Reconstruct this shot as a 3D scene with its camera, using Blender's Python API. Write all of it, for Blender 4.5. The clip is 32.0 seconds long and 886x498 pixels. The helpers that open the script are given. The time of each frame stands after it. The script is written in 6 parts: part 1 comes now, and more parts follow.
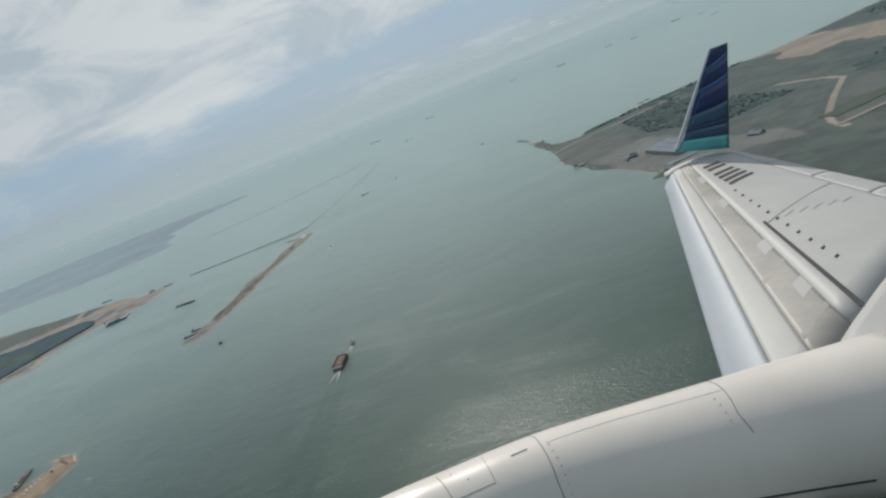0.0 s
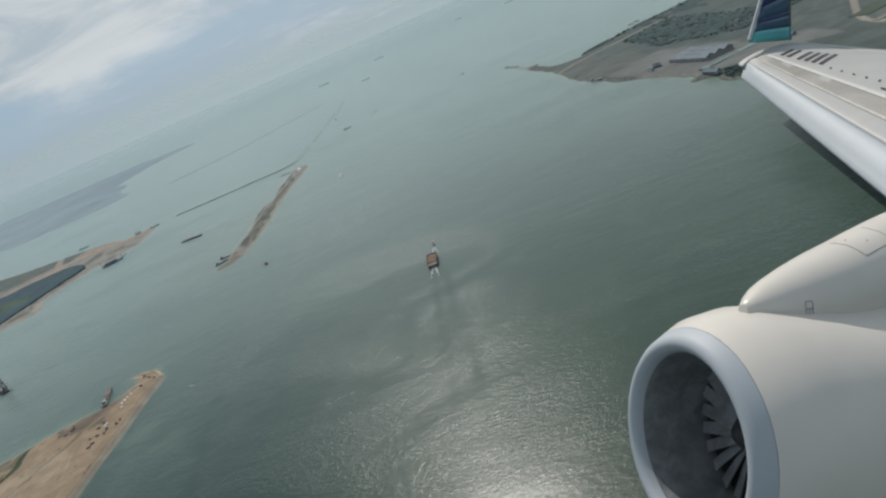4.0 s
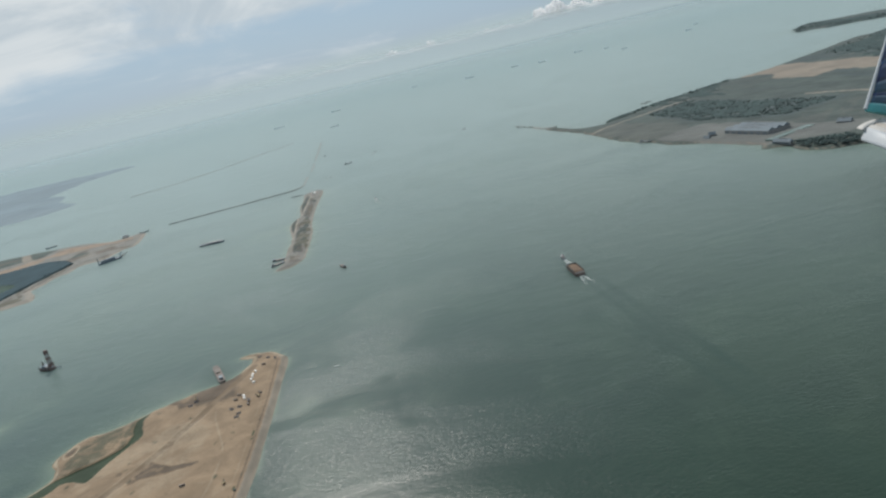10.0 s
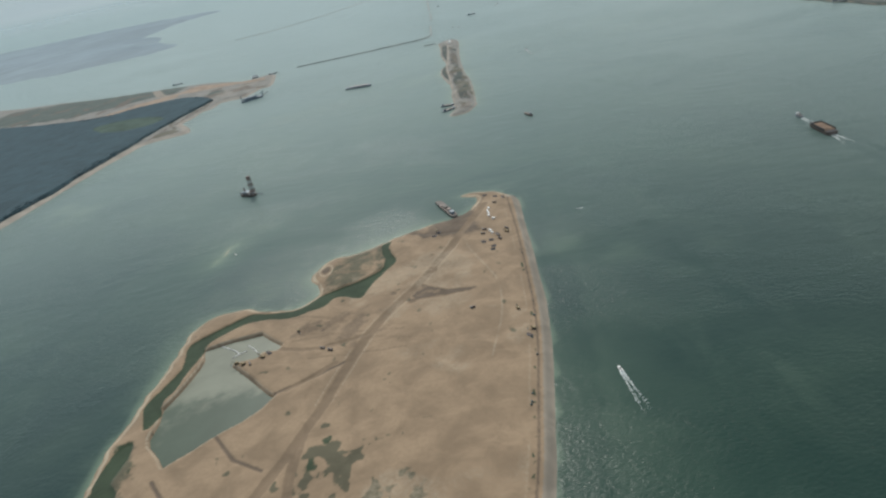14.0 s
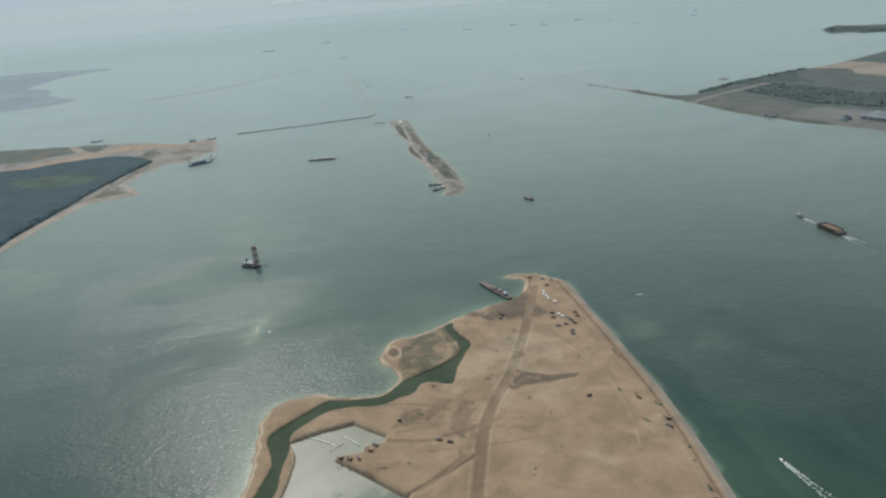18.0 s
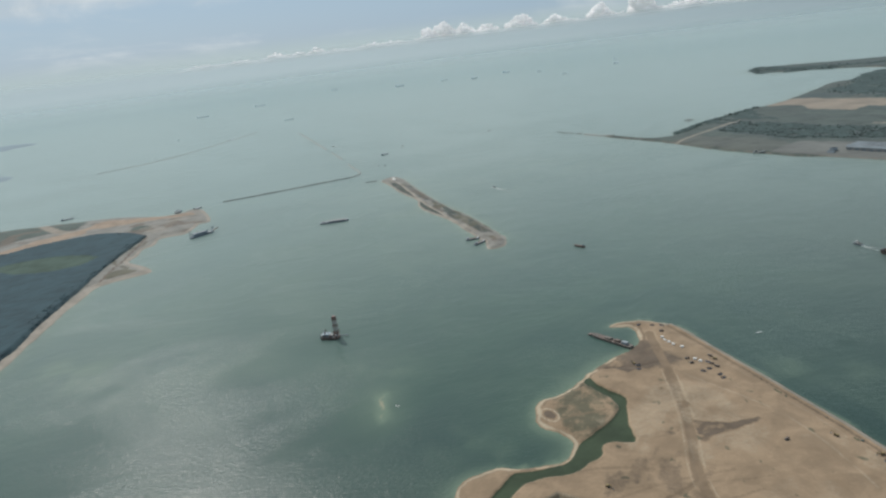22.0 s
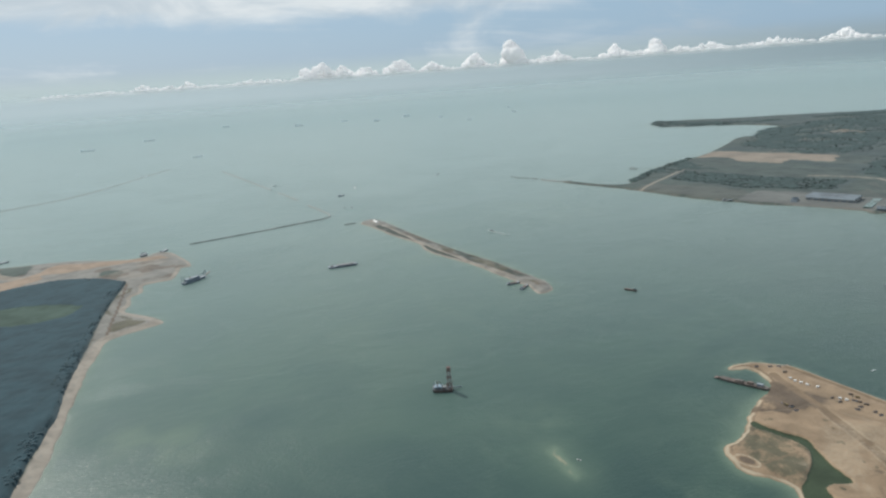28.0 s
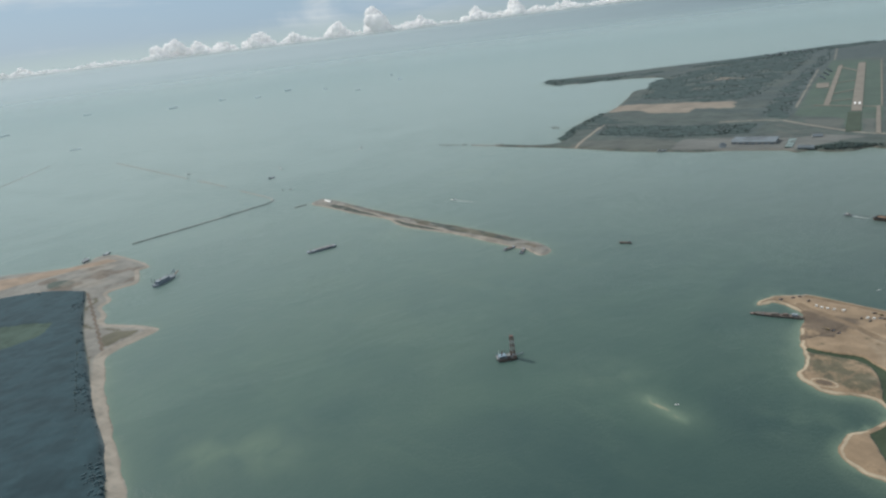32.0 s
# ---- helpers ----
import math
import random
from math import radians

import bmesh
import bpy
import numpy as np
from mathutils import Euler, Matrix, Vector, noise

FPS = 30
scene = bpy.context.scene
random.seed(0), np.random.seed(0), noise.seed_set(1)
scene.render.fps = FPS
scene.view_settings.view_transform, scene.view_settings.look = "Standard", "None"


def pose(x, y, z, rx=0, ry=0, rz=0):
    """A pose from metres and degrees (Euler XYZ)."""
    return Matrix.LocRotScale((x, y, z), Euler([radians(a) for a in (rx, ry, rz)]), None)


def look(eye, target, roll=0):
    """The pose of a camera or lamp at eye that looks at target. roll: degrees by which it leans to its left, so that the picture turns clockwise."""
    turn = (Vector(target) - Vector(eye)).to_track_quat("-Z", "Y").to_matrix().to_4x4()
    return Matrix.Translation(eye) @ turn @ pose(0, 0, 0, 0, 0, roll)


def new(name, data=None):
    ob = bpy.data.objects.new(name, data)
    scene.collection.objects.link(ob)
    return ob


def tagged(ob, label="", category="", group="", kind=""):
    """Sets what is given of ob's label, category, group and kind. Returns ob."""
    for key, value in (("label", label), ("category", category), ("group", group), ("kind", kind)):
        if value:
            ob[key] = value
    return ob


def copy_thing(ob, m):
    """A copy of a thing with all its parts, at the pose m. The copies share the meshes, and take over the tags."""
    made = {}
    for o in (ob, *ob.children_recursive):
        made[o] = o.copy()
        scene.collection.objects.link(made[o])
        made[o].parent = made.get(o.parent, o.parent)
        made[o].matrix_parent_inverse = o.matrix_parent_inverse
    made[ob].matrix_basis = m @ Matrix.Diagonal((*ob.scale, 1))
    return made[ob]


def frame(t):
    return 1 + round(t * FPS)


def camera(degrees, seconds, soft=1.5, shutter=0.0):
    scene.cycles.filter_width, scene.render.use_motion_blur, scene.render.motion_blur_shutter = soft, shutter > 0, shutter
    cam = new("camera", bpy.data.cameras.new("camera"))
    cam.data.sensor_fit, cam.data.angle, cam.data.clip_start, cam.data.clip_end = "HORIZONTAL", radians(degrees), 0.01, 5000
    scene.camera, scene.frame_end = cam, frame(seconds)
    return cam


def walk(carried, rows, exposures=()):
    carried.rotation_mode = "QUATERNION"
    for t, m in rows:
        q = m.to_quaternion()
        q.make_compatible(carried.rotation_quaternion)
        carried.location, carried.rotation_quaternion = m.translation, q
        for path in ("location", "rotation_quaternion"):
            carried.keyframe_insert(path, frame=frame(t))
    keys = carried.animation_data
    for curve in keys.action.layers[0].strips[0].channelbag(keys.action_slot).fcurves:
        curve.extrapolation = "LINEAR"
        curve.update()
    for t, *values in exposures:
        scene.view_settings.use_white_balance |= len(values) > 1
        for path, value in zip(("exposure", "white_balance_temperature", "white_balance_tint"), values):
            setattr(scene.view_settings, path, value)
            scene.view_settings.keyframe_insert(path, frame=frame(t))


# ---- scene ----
# A bay with reclaimed sand islands, seen from an airliner that climbs and turns.
# The whole place is built at one tenth of its true size, so that the sea can reach the horizon.
cam = camera(66.6, 32.0, soft=2.4)
PATH = [
    (0.0, 59.00, 5.88, 48.37, 76.21, 21.70, 1.74),
    (0.5, 54.59, 5.10, 48.81, 76.41, 21.72, 0.88),
    (1.0, 50.18, 4.36, 49.24, 76.08, 22.89, 0.19),
    (1.5, 45.77, 3.65, 49.65, 75.71, 23.79, -1.56),
    (2.0, 41.33, 2.97, 50.05, 75.34, 23.97, -1.30),
    (2.5, 36.88, 2.31, 50.44, 74.46, 24.14, -2.86),
    (3.0, 32.39, 1.67, 50.82, 72.82, 23.40, -4.10),
    (3.5, 27.86, 1.08, 51.17, 71.10, 22.46, -4.21),
    (5.5, 9.23, -0.19, 52.41, 66.84, 24.10, -6.73),
    (6.0, 4.62, -0.13, 52.70, 68.96, 26.49, -6.62),
    (6.5, -0.00, -0.00, 52.99, 69.62, 25.26, -8.11),
    (7.0, -4.64, 0.18, 53.28, 70.47, 28.09, -9.37),
    (7.5, -9.34, 0.39, 53.56, 69.10, 27.57, -10.82),
    (8.0, -14.10, 0.64, 53.82, 68.91, 28.64, -11.86),
    (8.5, -18.93, 0.94, 54.04, 68.88, 29.05, -12.82),
    (9.0, -23.81, 1.30, 54.23, 70.38, 23.70, -11.98),
    (9.5, -28.73, 1.75, 54.36, 71.71, 19.77, -11.46),
    (10.0, -33.67, 2.27, 54.43, 73.77, 13.33, -10.18),
    (10.5, -38.60, 2.88, 54.45, 72.98, 8.33, -8.50),
    (11.0, -43.46, 3.62, 54.47, 71.17, 7.96, -6.40),
    (11.5, -48.27, 4.46, 54.52, 67.60, 8.53, -3.31),
    (12.0, -53.04, 5.35, 54.61, 64.75, 9.15, -0.61),
    (12.5, -57.84, 6.21, 54.75, 63.55, 7.73, -1.30),
    (13.0, -62.65, 7.08, 54.94, 61.46, 7.95, -2.94),
    (13.5, -67.46, 7.99, 55.20, 63.11, 8.53, -3.65),
    (14.0, -72.25, 8.93, 55.53, 64.08, 11.05, -4.31),
    (14.5, -77.01, 9.92, 55.89, 65.31, 8.91, -5.06),
    (16.5, -95.12, 14.81, 58.08, 65.85, 6.06, -8.05),
    (17.0, -99.74, 16.28, 58.49, 67.73, 4.87, -8.91),
    (17.5, -104.35, 17.78, 58.88, 69.46, 3.30, -11.71),
    (18.0, -108.95, 19.34, 59.24, 69.45, 4.72, -13.62),
    (18.5, -113.52, 20.97, 59.59, 69.31, 4.48, -14.66),
    (19.0, -118.06, 22.69, 59.94, 69.77, 5.44, -16.03),
    (19.5, -122.52, 24.49, 60.36, 70.93, 5.07, -17.51),
    (20.0, -126.92, 26.37, 60.83, 71.99, 5.39, -17.46),
    (20.5, -131.26, 28.32, 61.36, 72.77, 5.15, -18.39),
    (21.0, -135.55, 30.32, 61.90, 73.09, 5.96, -19.51),
    (21.5, -139.81, 32.37, 62.42, 73.28, 5.69, -19.93),
    (22.0, -144.04, 34.47, 62.89, 73.15, 6.90, -20.99),
    (22.5, -148.25, 36.60, 63.33, 72.35, 7.40, -20.71),
    (23.0, -152.42, 38.79, 63.74, 72.86, 5.22, -21.12),
    (23.5, -156.54, 41.01, 64.18, 73.70, 4.24, -21.79),
    (24.0, -160.60, 43.22, 64.61, 74.42, 5.90, -22.79),
    (24.5, -164.64, 45.43, 65.03, 74.17, 5.73, -23.98),
    (25.0, -168.68, 47.65, 65.46, 74.46, 6.21, -24.75),
    (25.5, -172.70, 49.90, 65.89, 74.89, 6.44, -25.03),
    (27.5, -188.49, 60.17, 67.87, 75.62, 3.92, -29.15),
    (28.0, -192.33, 62.94, 68.44, 75.59, 4.14, -31.65),
    (28.5, -196.13, 65.75, 69.05, 75.94, 2.48, -34.83),
    (29.0, -199.94, 68.61, 69.65, 76.08, 2.83, -37.86),
    (29.5, -203.73, 71.53, 70.22, 76.50, 2.50, -39.20),
    (30.0, -207.52, 74.51, 70.78, 76.96, 2.33, -40.65),
    (30.5, -211.31, 77.57, 71.32, 77.09, 2.31, -42.08),
    (31.0, -215.12, 80.70, 71.86, 76.90, 2.76, -42.68),
    (31.5, -218.95, 83.85, 72.41, 75.81, 4.31, -43.36),
    (32.0, -222.81, 87.03, 72.96, 71.90, 6.83, -43.22),
]
walk(cam, [(t, pose(x, y, z, rx, ry, rz)) for t, x, y, z, rx, ry, rz in PATH],
     exposures=[(0, -0.03), (4, -0.03), (9, 0.1), (13, 0.1), (18, 0.12), (22, 0.12), (25, 0.07), (28, 0.24), (30.5, 0.23), (32, 0.15)])

# ---- light ----
SUN_AZ, SUN_EL = radians(-8), radians(45)
sun_dir = Vector((math.sin(SUN_AZ) * math.cos(SUN_EL), math.cos(SUN_AZ) * math.cos(SUN_EL), math.sin(SUN_EL)))
sun = new("sun", bpy.data.lights.new("sun", "SUN"))
sun.data.energy, sun.data.angle, sun.data.color = 3.0, radians(0.6), (1.0, 0.95, 0.88)
sun.matrix_world = look(sun_dir * 900, (0, 0, 0))

world = bpy.data.worlds.new("world")
scene.world = world
world.use_nodes = True


class Nodes:
    """A short way to write node trees."""

    def __init__(self, tree):
        self.tree = tree

    def add(self, kind, **values):
        node = self.tree.nodes.new(kind)
        for key, value in values.items():
            if key.startswith("in_"):
                node.inputs[int(key[3:])].default_value = value
        return node

    def link(self, a, b, out=0, to=0):
        self.tree.links.new(a.outputs[out], b.inputs[to])
        return b

    def math(self, op, a, b=None, clamp=False):
        node = self.tree.nodes.new("ShaderNodeMath")
        node.operation, node.use_clamp = op, clamp
        for i, v in enumerate((a, b)):
            if v is None:
                continue
            if isinstance(v, (int, float)):
                node.inputs[i].default_value = v
            else:
                self.tree.links.new(v, node.inputs[i])
        return node.outputs[0]

    def mix(self, fac, a, b):
        node = self.tree.nodes.new("ShaderNodeMix")
        node.data_type = "RGBA"
        for i, v in ((0, fac), (6, a), (7, b)):
            if isinstance(v, (int, float)):
                node.inputs[i].default_value = v
            elif isinstance(v, tuple):
                node.inputs[i].default_value = (*v, 1)
            else:
                self.tree.links.new(v, node.inputs[i])
        return node.outputs[2]

    def ramp(self, value, lo, hi):
        node = self.tree.nodes.new("ShaderNodeMapRange")
        node.interpolation_type = "SMOOTHSTEP"
        node.inputs[1].default_value, node.inputs[2].default_value = lo, hi
        self.tree.links.new(value, node.inputs[0])
        return node.outputs[0]

    def noise(self, vector, scale, detail=4, rough=0.55, distort=0.0):
        node = self.tree.nodes.new("ShaderNodeTexNoise")
        node.inputs["Scale"].default_value, node.inputs["Detail"].default_value = scale, detail
        node.inputs["Roughness"].default_value, node.inputs["Distortion"].default_value = rough, distort
        if vector is not None:
            self.tree.links.new(vector, node.inputs["Vector"])
        return node.outputs[0]

    def mapped(self, vector, scale, turn=0.0):
        node = self.tree.nodes.new("ShaderNodeMapping")
        node.inputs["Scale"].default_value = scale
        node.inputs["Rotation"].default_value = (0, 0, turn)
        self.tree.links.new(vector, node.inputs["Vector"])
        return node.outputs[0]


def make_sky():
    n = Nodes(world.node_tree)
    world.node_tree.nodes.clear()
    sky = n.tree.nodes.new("ShaderNodeTexSky")
    sky.sky_type, sky.sun_disc = "NISHITA", False
    sky.sun_elevation, sky.sun_rotation = SUN_EL, SUN_AZ
    sky.air_density, sky.dust_density, sky.ozone_density = 1.0, 1.5, 1.0
    dimmed = n.mix(1.0, sky.outputs[0], (0.085, 0.085, 0.085))
    dimmed.node.blend_type = "MULTIPLY"
    coord = n.tree.nodes.new("ShaderNodeTexCoord").outputs["Generated"]
    split = n.tree.nodes.new("ShaderNodeSeparateXYZ")
    n.tree.links.new(coord, split.inputs[0])
    x, y, z = split.outputs
    # cloud layer: the direction projected on a flat sheet overhead
    up = n.math("ADD", n.math("MAXIMUM", z, 0.0), 0.10)
    flat = n.tree.nodes.new("ShaderNodeCombineXYZ")
    n.tree.links.new(n.math("DIVIDE", x, up), flat.inputs[0])
    n.tree.links.new(n.math("DIVIDE", y, up), flat.inputs[1])
    sheet = flat.outputs[0]
    masses = n.noise(n.mapped(coord, (3.4, 3.4, 9.0), 0.3), 1.0, 8, 0.58, 0.8)
    wisps = n.noise(n.mapped(sheet, (0.5, 1.3, 1.0), 0.45), 1.3, 7, 0.6, 1.2)
    cover = n.math("ADD", n.math("MULTIPLY", masses, 0.8), n.math("MULTIPLY", wisps, 0.2))
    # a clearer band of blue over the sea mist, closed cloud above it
    low = n.ramp(z, 0.066, 0.125)
    cloud = n.math("MULTIPLY", n.ramp(n.math("ADD", cover, n.math("MULTIPLY", low, 0.32)), 0.49, 0.75), 0.94)
    toward = n.math("ADD", n.math("MULTIPLY", x, math.sin(SUN_AZ + 0.22)), n.math("MULTIPLY", y, math.cos(SUN_AZ + 0.22)))
    bright = n.ramp(toward, 0.42, 1.0)
    white = n.mix(bright, (0.38, 0.44, 0.49), (0.66, 0.70, 0.715))
    shade = n.mix(bright, (0.30, 0.37, 0.43), (0.46, 0.53, 0.58))
    folds = n.noise(n.mapped(coord, (4.5, 4.5, 13.0), 1.1), 1.0, 7, 0.6, 0.7)
    white = n.mix(n.ramp(folds, 0.36, 0.6), shade, white)
    blue = n.mix(0.8, dimmed, (0.262, 0.40, 0.545))
    aloft = n.mix(cloud, blue, white)
    mist = n.mix(bright, (0.25, 0.32, 0.36), (0.41, 0.50, 0.515))
    clear = n.ramp(z, 0.010, 0.042)
    whole = n.mix(clear, mist, aloft)
    back = n.tree.nodes.new("ShaderNodeBackground")
    n.tree.links.new(whole, back.inputs[0])
    back.inputs[1].default_value = 1.0
    out = n.tree.nodes.new("ShaderNodeOutputWorld")
    n.link(back, out)


make_sky()


# ---- materials ----
def surface(name, color, rough=0.6, metal=0.0, vary=0.2, scale=1.0, bump=0.15, layers=(), spec=0.5, far=None):
    """A material with grain at two scales. layers: (attribute, colour) pairs laid over the base where the mesh carries them."""
    m = bpy.data.materials.new(name)
    m.use_nodes = True
    n = Nodes(m.node_tree)
    bsdf = m.node_tree.nodes["Principled BSDF"]
    geo = n.tree.nodes.new("ShaderNodeNewGeometry").outputs["Position"] if layers else n.tree.nodes.new("ShaderNodeTexCoord").outputs["Object"]
    fine, coarse = n.noise(geo, 5.0 * scale, 5, 0.6), n.noise(geo, 0.55 * scale, 4, 0.6, 0.5)
    dark = tuple(c * (1 - vary) for c in color)
    light = tuple(min(1, c * (1 + vary)) for c in color)
    col = n.mix(n.ramp(coarse, 0.3, 0.7), dark, light)
    col = n.mix(n.math("MULTIPLY", n.ramp(fine, 0.35, 0.75), 0.35), col, dark)
    for attr, tint in layers:
        a = n.tree.nodes.new("ShaderNodeAttribute")
        a.attribute_name = attr
        edge = n.math("ADD", a.outputs["Fac"], n.math("MULTIPLY", n.math("SUBTRACT", fine, 0.5), 0.5))
        fac = n.math("MULTIPLY", n.ramp(edge, 0.25, 0.75), n.ramp(a.outputs["Fac"], 0.02, 0.25))
        shade = n.mix(n.ramp(coarse, 0.3, 0.7), tuple(c * 0.82 for c in tint), tuple(c * 1.18 for c in tint))
        col = n.mix(fac, col, shade)
    n.tree.links.new(col, bsdf.inputs["Base Color"])
    bsdf.inputs["Roughness"].default_value = rough
    bsdf.inputs["Metallic"].default_value = metal
    bsdf.inputs["Specular IOR Level"].default_value = spec
    # sheen pales surfaces seen at low angles, in place of haze
    if far:
        bsdf.inputs["Sheen Weight"].default_value, bsdf.inputs["Sheen Roughness"].default_value = far, 0.5
        bsdf.inputs["Sheen Tint"].default_value = (0.85, 0.95, 1.0, 1)
    if bump:
        b = n.tree.nodes.new("ShaderNodeBump")
        b.inputs["Strength"].default_value, b.inputs["Distance"].default_value = bump, 0.05 / scale
        n.tree.links.new(fine, b.inputs["Height"])
        n.tree.links.new(b.outputs[0], bsdf.inputs["Normal"])
    return m


def make_water():
    m = bpy.data.materials.new("sea_water")
    m.use_nodes = True
    n = Nodes(m.node_tree)
    bsdf = m.node_tree.nodes["Principled BSDF"]
    pos = n.tree.nodes.new("ShaderNodeNewGeometry").outputs["Position"]

    def attr(key):
        a = n.tree.nodes.new("ShaderNodeAttribute")
        a.attribute_name = key
        return a.outputs["Fac"]

    axes = n.tree.nodes.new("ShaderNodeSeparateXYZ")
    n.tree.links.new(pos, axes.inputs[0])
    silt, slick, area_mask = attr("silt"), attr("slick"), attr("area_mask")
    patches = n.noise(n.mapped(pos, (0.012, 0.02, 1), 0.4), 1.0, 5, 0.55, 1.2)
    cloudy = n.noise(n.mapped(pos, (0.06, 0.035, 1), -0.5), 1.0, 6, 0.62, 1.5)
    green = n.mix(n.ramp(patches, 0.35, 0.68), (0.0095, 0.034, 0.030), (0.026, 0.058, 0.044))
    # masked bands painted darker, where the water mirrors less bright sky
    green = n.mix(area_mask, green, (0.006, 0.024, 0.028))
    # browner towards the eastern side
    green = n.mix(n.math("MULTIPLY", n.ramp(axes.outputs[0], -70.0, 30.0), 0.5), green, (0.032, 0.045, 0.030))
    murk = n.math("ADD", silt, n.math("MULTIPLY", n.ramp(cloudy, 0.45, 0.85), 0.13))
    # haze put into the colour: the water pales with distance out to sea
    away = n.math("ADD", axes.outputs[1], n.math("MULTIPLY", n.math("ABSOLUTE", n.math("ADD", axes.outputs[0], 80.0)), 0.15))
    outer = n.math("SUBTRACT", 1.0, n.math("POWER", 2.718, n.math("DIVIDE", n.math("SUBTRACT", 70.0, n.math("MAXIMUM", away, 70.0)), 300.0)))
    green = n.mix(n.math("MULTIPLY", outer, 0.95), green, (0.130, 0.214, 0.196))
    col = n.mix(n.math("MULTIPLY", murk, 1.0, True), green, (0.135, 0.19, 0.14))
    sandy = n.ramp(silt, 0.8, 1.15)
    col = n.mix(sandy, col, (0.33, 0.29, 0.2))
    # churned-up dark water in the tracks of boats and along tide rips
    col = n.mix(n.math("MULTIPLY", slick, 0.6), col, (0.016, 0.045, 0.04))
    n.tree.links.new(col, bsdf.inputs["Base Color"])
    bsdf.inputs["IOR"].default_value = 1.33
    bsdf.inputs["Specular IOR Level"].default_value = 0.20
    bsdf.inputs["Roughness"].default_value = 0.26
    # full sheen imitates haze lying over the distant water
    bsdf.inputs["Sheen Weight"].default_value, bsdf.inputs["Sheen Roughness"].default_value = 1.0, 0.3
    bsdf.inputs["Sheen Tint"].default_value = (0.91, 1.0, 0.94, 1)
    # chop, swell and a wind-roughened pattern
    chop = n.noise(n.mapped(pos, (1.0, 1.7, 1), 0.5), 1.15, 4, 0.65, 0.3)
    swell = n.noise(n.mapped(pos, (0.5, 1.0, 1), 0.35), 0.42, 2, 0.5, 0.2)
    wind = n.ramp(n.noise(n.mapped(pos, (0.02, 0.035, 1), 0.9), 1.0, 3, 0.6, 0.8), 0.35, 0.65)
    calm = n.math("SUBTRACT", 1.0, n.math("MULTIPLY", slick, 0.75), True)
    height = n.math("ADD", n.math("MULTIPLY", chop, n.math("ADD", n.math("MULTIPLY", wind, 0.85), 0.3)), n.math("MULTIPLY", swell, 0.5))
    b = n.tree.nodes.new("ShaderNodeBump")
    b.inputs["Distance"].default_value = 0.13
    n.tree.links.new(n.math("MULTIPLY", calm, 0.75), b.inputs["Strength"])
    n.tree.links.new(height, b.inputs["Height"])
    n.tree.links.new(b.outputs[0], bsdf.inputs["Normal"])
    return m


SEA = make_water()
COVER = [("grass", (0.042, 0.06, 0.036)), ("scrub", (0.1, 0.092, 0.062)), ("soil", (0.12, 0.092, 0.068)), ("track", (0.182, 0.134, 0.09)),
         ("stone", (0.235, 0.205, 0.165)), ("pale", (0.36, 0.305, 0.225))]
SAND = surface("dredged_sand", (0.258, 0.19, 0.126), 0.9, vary=0.2, scale=0.35, bump=0.4, layers=COVER, spec=0.1, far=0.1)
SILT = surface("grey_sand", (0.2, 0.192, 0.172), 0.9, vary=0.2, scale=0.35, bump=0.4, layers=[("grass", (0.066, 0.084, 0.07)), ("brush", (0.05, 0.06, 0.05))] + COVER[1:-1] + [("orange", (0.265, 0.2, 0.145)), ("pale", (0.275, 0.245, 0.205))], spec=0.1, far=0.15)
FIELDS = surface("grassland", (0.049, 0.064, 0.052), 0.9, vary=0.35, scale=0.12, bump=0.4,
                 layers=[("grass", (0.044, 0.072, 0.046)), ("scrub", (0.038, 0.054, 0.05)), ("soil", (0.072, 0.078, 0.064)), ("track", (0.23, 0.20, 0.16)),
                         ("stone", (0.115, 0.117, 0.106)), ("pale", (0.21, 0.172, 0.13))], spec=0.1, far=0.2)
MEADOWG = surface("light_green_meadow", (0.072, 0.105, 0.09), 0.9, vary=0.2, scale=0.3, bump=0.2, spec=0.05)
CANOPY = surface("mangrove_leaves", (0.024, 0.050, 0.060), 0.95, vary=0.25, scale=0.3, bump=0.1, spec=0.02, far=0.2)
SCRUB = surface("scrub_leaves", (0.052, 0.075, 0.068), 0.95, vary=0.2, scale=0.6, bump=0.1, spec=0.02, far=0.3)
WOODS = surface("dense_tree_crowns", (0.042, 0.064, 0.060), 0.95, vary=0.3, scale=0.25, bump=0.1, spec=0.02, far=0.14)
# the headland's pale blue-grey has the haze mixed into its colour
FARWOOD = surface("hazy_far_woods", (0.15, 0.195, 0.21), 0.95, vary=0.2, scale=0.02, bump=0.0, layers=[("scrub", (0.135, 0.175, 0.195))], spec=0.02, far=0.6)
ROCK = surface("breakwater_rock", (0.24, 0.25, 0.23), 0.9, vary=0.3, scale=2.0, bump=0.8, far=0.3)
FOAM = surface("foam", (0.55, 0.6, 0.58), 0.8, vary=0.15, scale=3.0, bump=0.3)
BLACK = surface("black_bitumen_paint", (0.035, 0.035, 0.038), 0.6, vary=0.25, scale=1.5, bump=0.1)
STEEL = surface("rusty_hull_steel", (0.13, 0.10, 0.085), 0.65, vary=0.35, scale=1.5, bump=0.2)
DARK = surface("dark_hull_paint", (0.19, 0.22, 0.245), 0.65, vary=0.3, scale=1.5, bump=0.15, far=0.3)
GREYP = surface("grey_deck_paint", (0.20, 0.21, 0.215), 0.6, vary=0.3, scale=1.5, bump=0.15)
WHITE = surface("white_paint", (0.78, 0.78, 0.76), 0.45, vary=0.07, scale=1.0, bump=0.05)
RED = surface("red_oxide_paint", (0.14, 0.062, 0.055), 0.55, vary=0.25, scale=2.0, bump=0.1)
